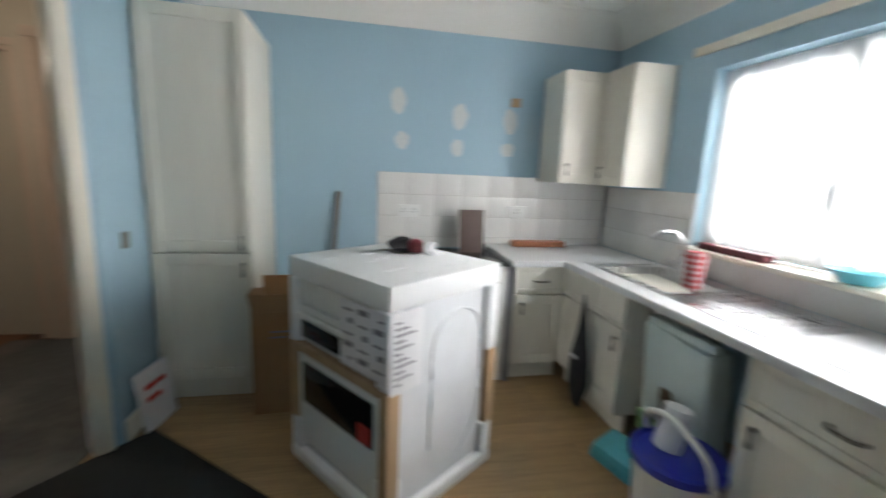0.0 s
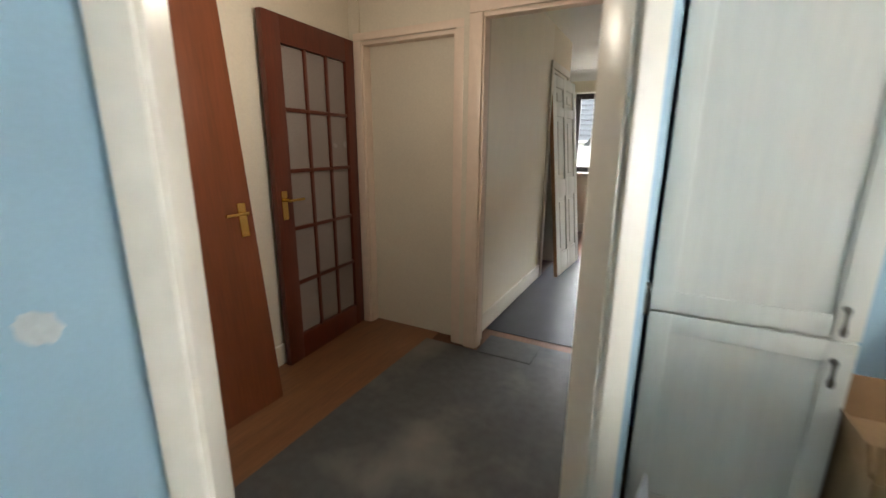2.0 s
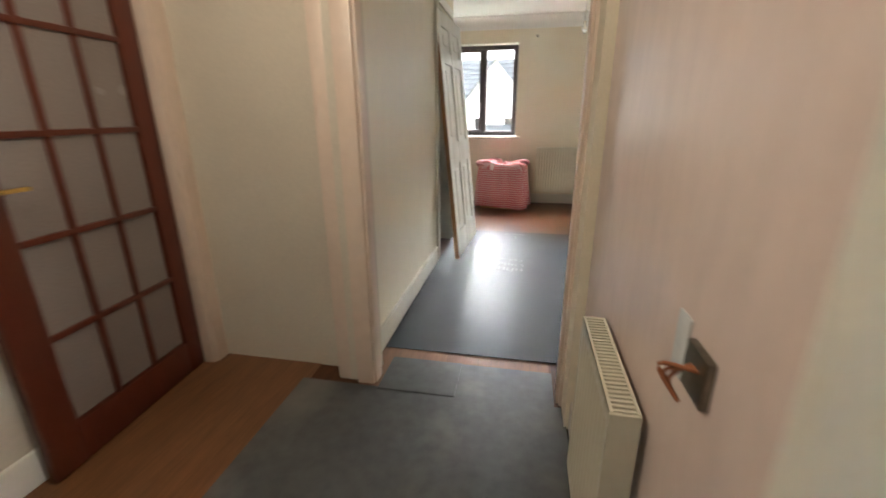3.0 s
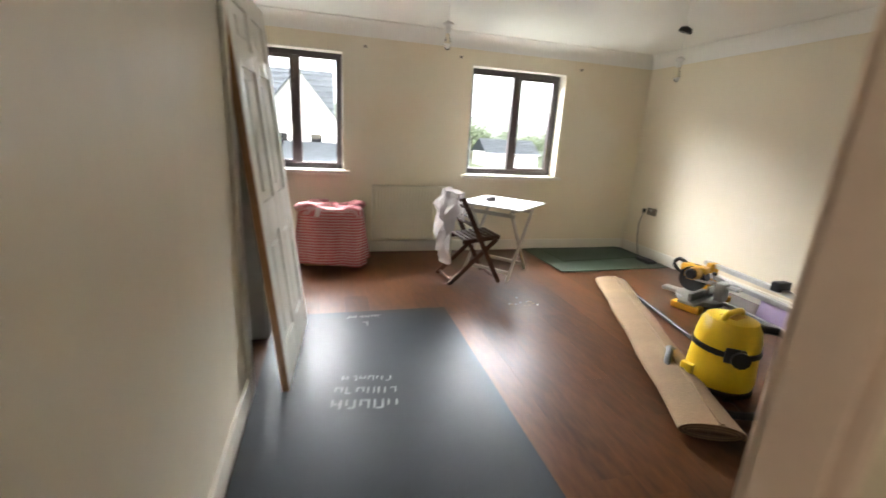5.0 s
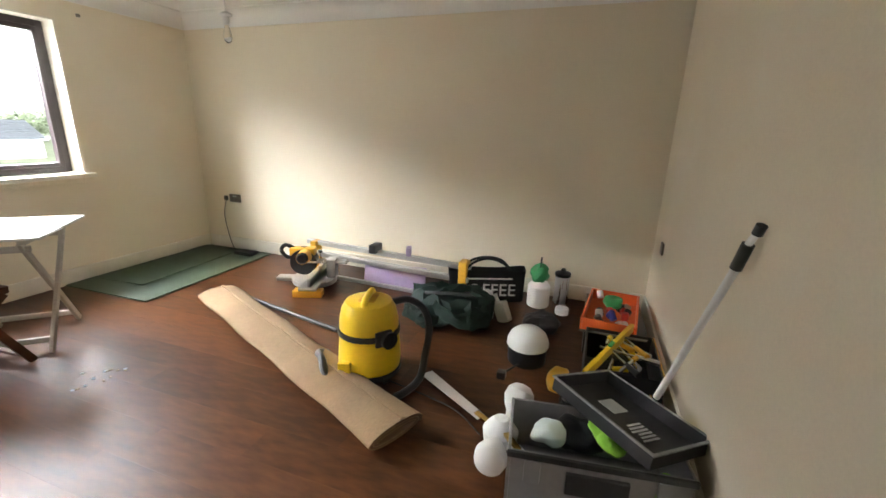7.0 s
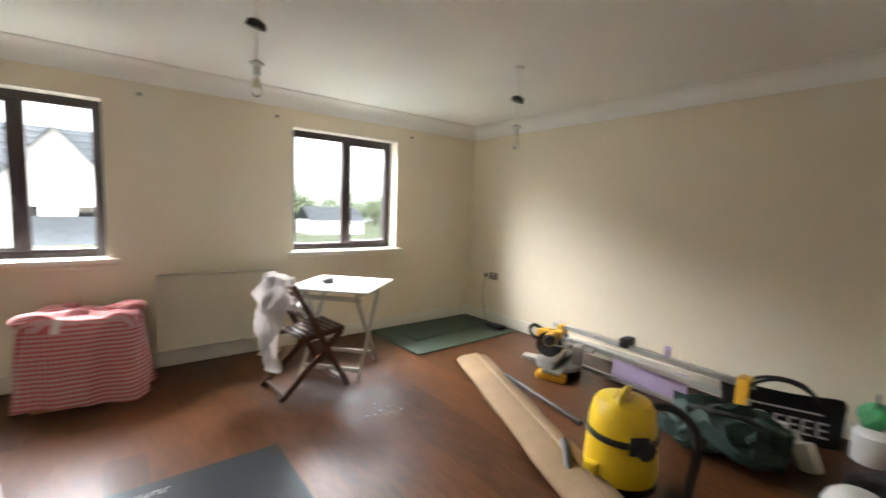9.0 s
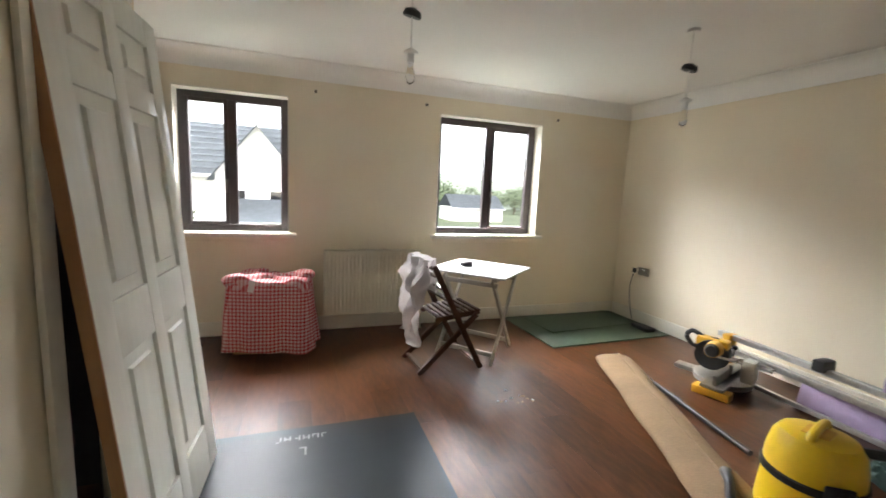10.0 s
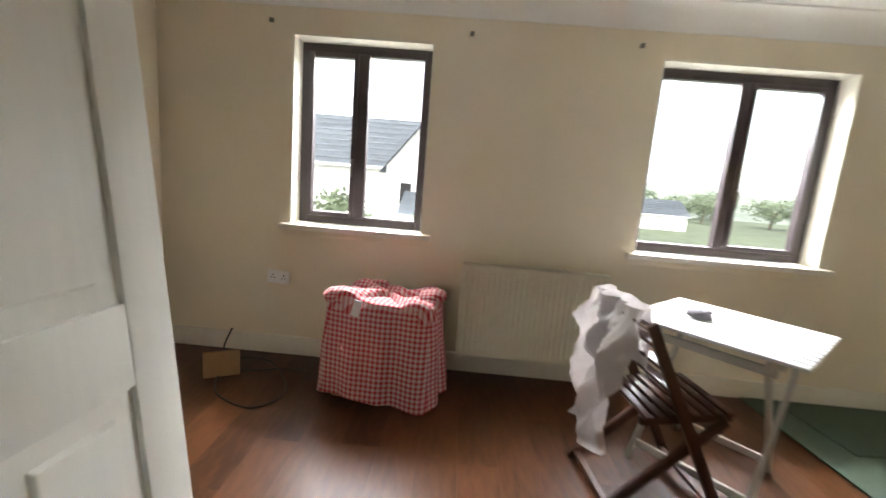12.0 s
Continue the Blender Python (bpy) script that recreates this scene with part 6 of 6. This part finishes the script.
# cables, sockets and fixings
plate("double_socket", "white double socket hanging loose from the cream wall", 0.146, 0.086, pose(-2.545, 9.285, 0.55, 0, 4, 0), 2)
plate("triple_plate", "dark double socket on the long cream wall", 0.146, 0.086, pose(2.10, 8.86, 0.575, 0, 0, -90), 2, PEWTER)
plate("round_socket", "small dark plug beside the double socket", 0.05, 0.05, pose(2.10, 8.99, 0.57, 0, 0, -90), 0, BLACKPL)
plate("back_box", "open wiring hole with dark fittings in the cream wall", 0.08, 0.08, pose(1.70, 4.68, 0.62, 0, 0, 180), 0, PEWTER)
c = solid("power_cable", hose([(2.085, 8.98, 0.55), (2.06, 9.0, 0.4), (2.04, 8.95, 0.18), (2.0, 8.85, 0.03), (1.93, 8.7, 0.03)], 0.004, 6), BLACKPL, "thin black cable hanging from the wall plug", "cable")
solid("extension_lead", crumple(bx(1.86, 1.98, 8.50, 8.72, 0.012, 0.05, bevel=0.012), 0.004, 20), BLACKPL, "small black extension block on the green board", "extension lead")
pts = [(-2.86, 9.27, 0.16), (-2.88, 9.2, 0.05), (-2.78, 9.02, 0.006), (-2.70, 8.80, 0.006), (-2.60, 8.67, 0.006), (-2.40, 8.59, 0.006), (-2.29, 8.68, 0.006), (-2.29, 8.82, 0.006),
       (-2.40, 9.0, 0.006), (-2.54, 9.13, 0.012), (-2.72, 9.12, 0.02), (-2.74, 8.98, 0.012), (-2.56, 8.98, 0.014), (-2.42, 9.05, 0.006), (-2.27, 9.07, 0.006)]
solid("coiled_cable", hose(pts, 0.006, 6, 10), BLACKPL, "loose dark cable coiled on the floor by the skirting", "cable")
solid("floor_cable", hose([(0.42, 6.2, 0.006), (0.36, 5.9, 0.006), (0.30, 5.7, 0.006), (0.18, 5.55, 0.006)], 0.004, 6, 8), BLACKPL, "thin dark cable trailing over the laminate", "cable")
solid("brown_board", box(bmesh.new(), -0.1, 0.1, -0.01, 0.01, 0, 0.16, bevel=0.003), CARDB, "brown board standing behind the white door", "board", m=pose(-2.72, 8.9, 0, 0, 0, 30))
for x, z in ((-2.62, 2.17), (-1.38, 2.17), (-0.36, 2.17), (1.12, 2.17)):
    solid("curtain_bracket", bx(x - 0.012, x + 0.012, 9.28, 9.30, z - 0.012, z + 0.012, bevel=0.003), PEWTER, "small metal curtain fixing above the window", "bracket", group="curtain fixings")
rng = random.Random(9)
for k in range(14):
    solid("floor_crumb", bx(-0.008, 0.008, -0.005, 0.005, 0.0005, 0.004), PALEWOOD if k % 2 else PAPERW, "small wood chip lying on the floor", "debris",
          m=pose(-0.17 + rng.uniform(-0.15, 0.15), 7.66 + rng.uniform(-0.1, 0.1), 0, 0, 0, rng.uniform(0, 180)), group="crumbs on the floor")
# worn pale print on the black sheet
SHEETINK = material("worn_grey_print", (0.20, 0.20, 0.20), 0.5, vary=0.6, grain=30)


def sheet_print(x, y, turn, rows, seed):
    """Worn block print: rows of letter-sized strokes, some rubbed away."""
    p = thing("sheet_printing", "worn pale unreadable block print on the black floor sheet", "printing", pose(x, y, 0.0128, 0, 0, turn), group="prints on the sheet")
    rng = random.Random(seed)
    for row, (n, size) in enumerate(rows):
        y0 = -0.11 * row
        for k in range(n):
            a = (k - n / 2) * size * 0.95
            for b in range(3):
                if rng.random() < 0.22:
                    continue
                if b < 2:
                    q = a + b * size * 0.55
                    part("print_bar", bx(q, q + size * 0.16, y0, y0 + size * rng.uniform(0.6, 1.0), 0, 0.0004), SHEETINK, p)
                else:
                    z = y0 + size * rng.choice((0.0, 0.42, 0.84))
                    part("print_bar", bx(a + size * 0.17, a + size * 0.54, z, z + size * 0.16, 0, 0.0005), SHEETINK, p)


sheet_print(-1.60, 6.50, 172, ((5, 0.075), (6, 0.06), (6, 0.05)), 4)
sheet_print(-1.53, 7.42, 178, ((1, 0.07), (6, 0.05)), 8)


# ---- outside ----
ground = structure("ground", bx(-400, 400, 11, 900, -3.2, -2.9), GRASS, "open ground with gardens reaching to the horizon")
structure("road", bx(0, 60, 36, 39, -2.9, -2.86), ROADM, "grey road beyond the gardens")


def house(x0, x1, y0, y1, eave, ridge, gables, label, m=None):
    """A rendered house: ridge along x, front gables towards -y given as (x centre, half width, peak)."""
    h = thing("house", label, "house", m)
    wall = bmesh.new()
    box(wall, x0, x1, y0, y1, -2.9, eave)
    part("wall", wall, RENDERW, h)
    ym = (y0 + y1) / 2
    bm = bmesh.new()
    o = 0.3
    a = [bm.verts.new(p) for p in ((x0 - o, y0 - o, eave - 0.1), (x1 + o, y0 - o, eave - 0.1), (x1 + o, ym, ridge), (x0 - o, ym, ridge), (x0 - o, y1 + o, eave - 0.1), (x1 + o, y1 + o, eave - 0.1))]
    bm.faces.new((a[0], a[1], a[2], a[3]))
    bm.faces.new((a[3], a[2], a[5], a[4]))
    bmesh.ops.solidify(bm, geom=bm.faces[:], thickness=0.12)
    roof = part("roof", bm, SLATE, h)
    n = 9
    for k in range(n):
        t = k / n
        y, z = y0 - o + (ym - y0 + o) * t, eave - 0.1 + (ridge - eave + 0.1) * t
        part("tile_course", bx(x0 - o, x1 + o, y - 0.02, y + 0.05, z + 0.02, z + 0.07), SLATE, roof)
    part("gutter", tb((x0 - o, y0 - o - 0.05, eave - 0.12), (x1 + o, y0 - o - 0.05, eave - 0.12), 0.06), PAPERW, h)
    for xc, hw, pk in gables:
        bm = bmesh.new()
        yf = y0 - 1.2
        p = [(xc - hw, -2.9), (xc + hw, -2.9), (xc + hw, eave), (xc, pk), (xc - hw, eave)]
        f = [bm.verts.new((x, yf, z)) for x, z in p]
        g = [bm.verts.new((x, ym, z)) for x, z in p]
        bm.faces.new(f)
        bm.faces.new(g[::-1])
        for i in range(5):
            bm.faces.new((f[i], g[i], g[(i + 1) % 5], f[(i + 1) % 5]))
        part("gable_wall", bm, RENDERW, h)
        for s in (-1, 1):
            part("gable_roof", bar_roof(xc, s, hw, pk, eave, yf, ym), SLATE, h)
        for dx in (-0.45 * hw, 0.45 * hw):
            w = part("window", bx(xc + dx - 0.28, xc + dx + 0.28, yf - 0.04, yf + 0.1, -0.2, 1.1), WHITEPL, h)
            part("pane", bx(xc + dx - 0.22, xc + dx + 0.22, yf - 0.05, yf - 0.041, -0.13, 1.03), BLACKGLASS, w)
    return h


def bar_roof(xc, s, hw, pk, eave, yf, ym):
    bm = bmesh.new()
    k = (hw + 0.25) / hw
    v = [bm.verts.new(p) for p in ((xc, yf - 0.25, pk + 0.02), (xc + s * hw * k, yf - 0.25, pk - (pk - eave) * k + 0.02), (xc + s * hw * k, ym, pk - (pk - eave) * k + 0.02), (xc, ym, pk + 0.02))]
    bm.faces.new(v)
    bmesh.ops.solidify(bm, geom=bm.faces[:], thickness=0.1)
    return bm


house(-12.0, -1.8, 24.0, 30.0, 1.65, 3.9, [(-2.9, 1.45, 3.45)], "white rendered house with a grey tiled roof across the gardens")
lean = thing("garage", "low garage with a pale pitched roof in front of the house", "garage")
part("wall", bx(-3.1, -0.6, 19.5, 22.0, -2.9, 0.2), RENDERW, lean)
bm = bmesh.new()
v = [bm.verts.new(p) for p in ((-3.3, 19.2, 0.15), (-0.4, 19.2, 0.15), (-0.4, 20.75, 0.8), (-3.3, 20.75, 0.8), (-3.3, 22.2, 0.15), (-0.4, 22.2, 0.15))]
bm.faces.new((v[0], v[1], v[2], v[3]))
bm.faces.new((v[3], v[2], v[5], v[4]))
bmesh.ops.solidify(bm, geom=bm.faces[:], thickness=0.1)
part("roof", bm, SLATE, lean)


def tree(x, y, z0, h, r, seed, mat=LEAF, n=260):
    t = thing("tree", "leafy green garden tree beyond the window", "tree", pose(x, y, z0), group="garden trees")
    rng = random.Random(seed)
    bm = tb((0, 0, 0), (0, 0, h * 0.6), 0.12 * h / 4, 0.06 * h / 4, seg=8)
    for k in range(5):
        a = rng.uniform(0, 6.28)
        tube(bm, (0, 0, h * (0.35 + 0.05 * k)), (r * 0.6 * math.cos(a), r * 0.6 * math.sin(a), h * (0.6 + 0.06 * k)), 0.05 * h / 4, 0.02, seg=6)
    part("trunk", bm, BARK, t)
    verts, faces = [], []
    for k in range(n):
        a, b, q = rng.uniform(0, 6.28), rng.uniform(-1, 1), rng.uniform(0.5, 1) ** 0.6
        lob = 1 + 0.3 * math.sin(3 * a + seed) * math.cos(2.3 * b)
        c = Vector((r * q * lob * math.cos(a) * math.sqrt(1 - b * b), r * q * lob * math.sin(a) * math.sqrt(1 - b * b), h * 0.66 + h * 0.34 * b * q))
        for j in range(5):
            d = c + Vector((rng.gauss(0, 1), rng.gauss(0, 1), rng.gauss(0, 1))) * r * 0.13
            u = Vector((rng.gauss(0, 1), rng.gauss(0, 1), rng.gauss(0, 1))).normalized() * r * 0.09
            w = u.orthogonal().normalized() * r * 0.06
            i = len(verts)
            verts += [d - u, d + w, d + u, d - w]
            faces.append((i, i + 1, i + 2, i + 3))
    me = bpy.data.meshes.new("crown")
    me.from_pydata([tuple(q) for q in verts], [], faces)
    me.materials.append(mat)
    cr = new("crown", me)
    cr.parent = t


tree(-5.6, 21.0, -2.9, 3.4, 1.2, 1)
rng = random.Random(2)
for k in range(16):
    tree(rng.uniform(-4, 60), rng.uniform(60, 110), -2.9, rng.uniform(3.5, 6.5), rng.uniform(2.2, 3.8), 10 + k, n=130)
for k, (x, y) in enumerate(((24, 62), (10, 66), (3, 72))):
    house(x - 4, x + 4, y, y + 6, -0.9, 1.0, [], "small pale house down the slope", None)
bm = bmesh.new()
n = 60
top, bot = [], []
for i in range(n + 1):
    x = -160 + 420 * i / n
    top.append(bm.verts.new((x, 190, 9 + 7 * noise.noise(Vector((x * 0.012, 0.3, 0))) + 2.5 * noise.noise(Vector((x * 0.09, 1.3, 0))))))
    bot.append(bm.verts.new((x, 110, -2.95)))
for i in range(n):
    bm.faces.new((bot[i], bot[i + 1], top[i + 1], top[i]))
structure("backdrop_hill", bm, HILL, "wooded hillside in the distance")
lampp = thing("street_lamp", "grey street lamp beyond the window", "street lamp", pose(7.0, 31, -2.9))
part("post", tb((0, 0, 0), (0, 0, 4.2), 0.07, 0.05), ALU, lampp)
part("lantern", bar((0, 0, 4.2), (-0.9, 0, 4.35), 0.14, 0.10), ALU, lampp)


# ---- floor planks and wall tiles ----
planks("floor_living", -3.36, 2.10, 4.68, 9.30, 0.19, 1.25, LAMINATE, True, "dark reddish-brown laminate plank floor")
planks("floor_kitchen", -3.1, 1.80, -0.2, 4.46, 0.19, 1.3, OAK, False, "light oak-look plank floor in the kitchen",
       skip=lambda y, x: False)


def tiles(name, m, w, z0, z1, tw, th, label):
    """Square-set wall tiles on a grout bed facing local -y; the top row first."""
    p = structure(name, bx(0, w, -0.003, 0, z0, z1), GROUT, label, m=m)
    data = {}
    z = z1
    while z > z0 + 0.01:
        h = min(th, z - z0)
        x = 0
        while x < w - 0.01:
            ww = min(tw, w - x)
            key = (round(ww, 3), round(h, 3))
            if key not in data:
                data[key] = mesh_of("tile", box(bmesh.new(), -ww / 2 + 0.0015, ww / 2 - 0.0015, -0.008, -0.0025, -h / 2 + 0.0015, h / 2 - 0.0015, bevel=0.0012), TILE)
            ob = new("tile", data[key])
            ob.parent = p
            ob.location = (x + ww / 2, 0, z - h / 2)
            x += tw
        z -= th
    return p


tiles("wall_tiles_back", pose(0.06, 4.46, 0), 1.735, 0.76, 1.285, 0.20, 0.15, "white ceramic splashback tiles above the worktop")
tiles("wall_tiles_window", pose(1.80, 4.445, 0, 0, 0, -90), 0.89, 0.79, 1.24, 0.20, 0.15, "white ceramic tiles beside the kitchen window")
tiles("wall_tiles_sill", pose(1.80, 3.55, 0, 0, 0, -90), 1.8, 0.79, 0.925, 0.20, 0.15, "white ceramic tiles under the kitchen window")
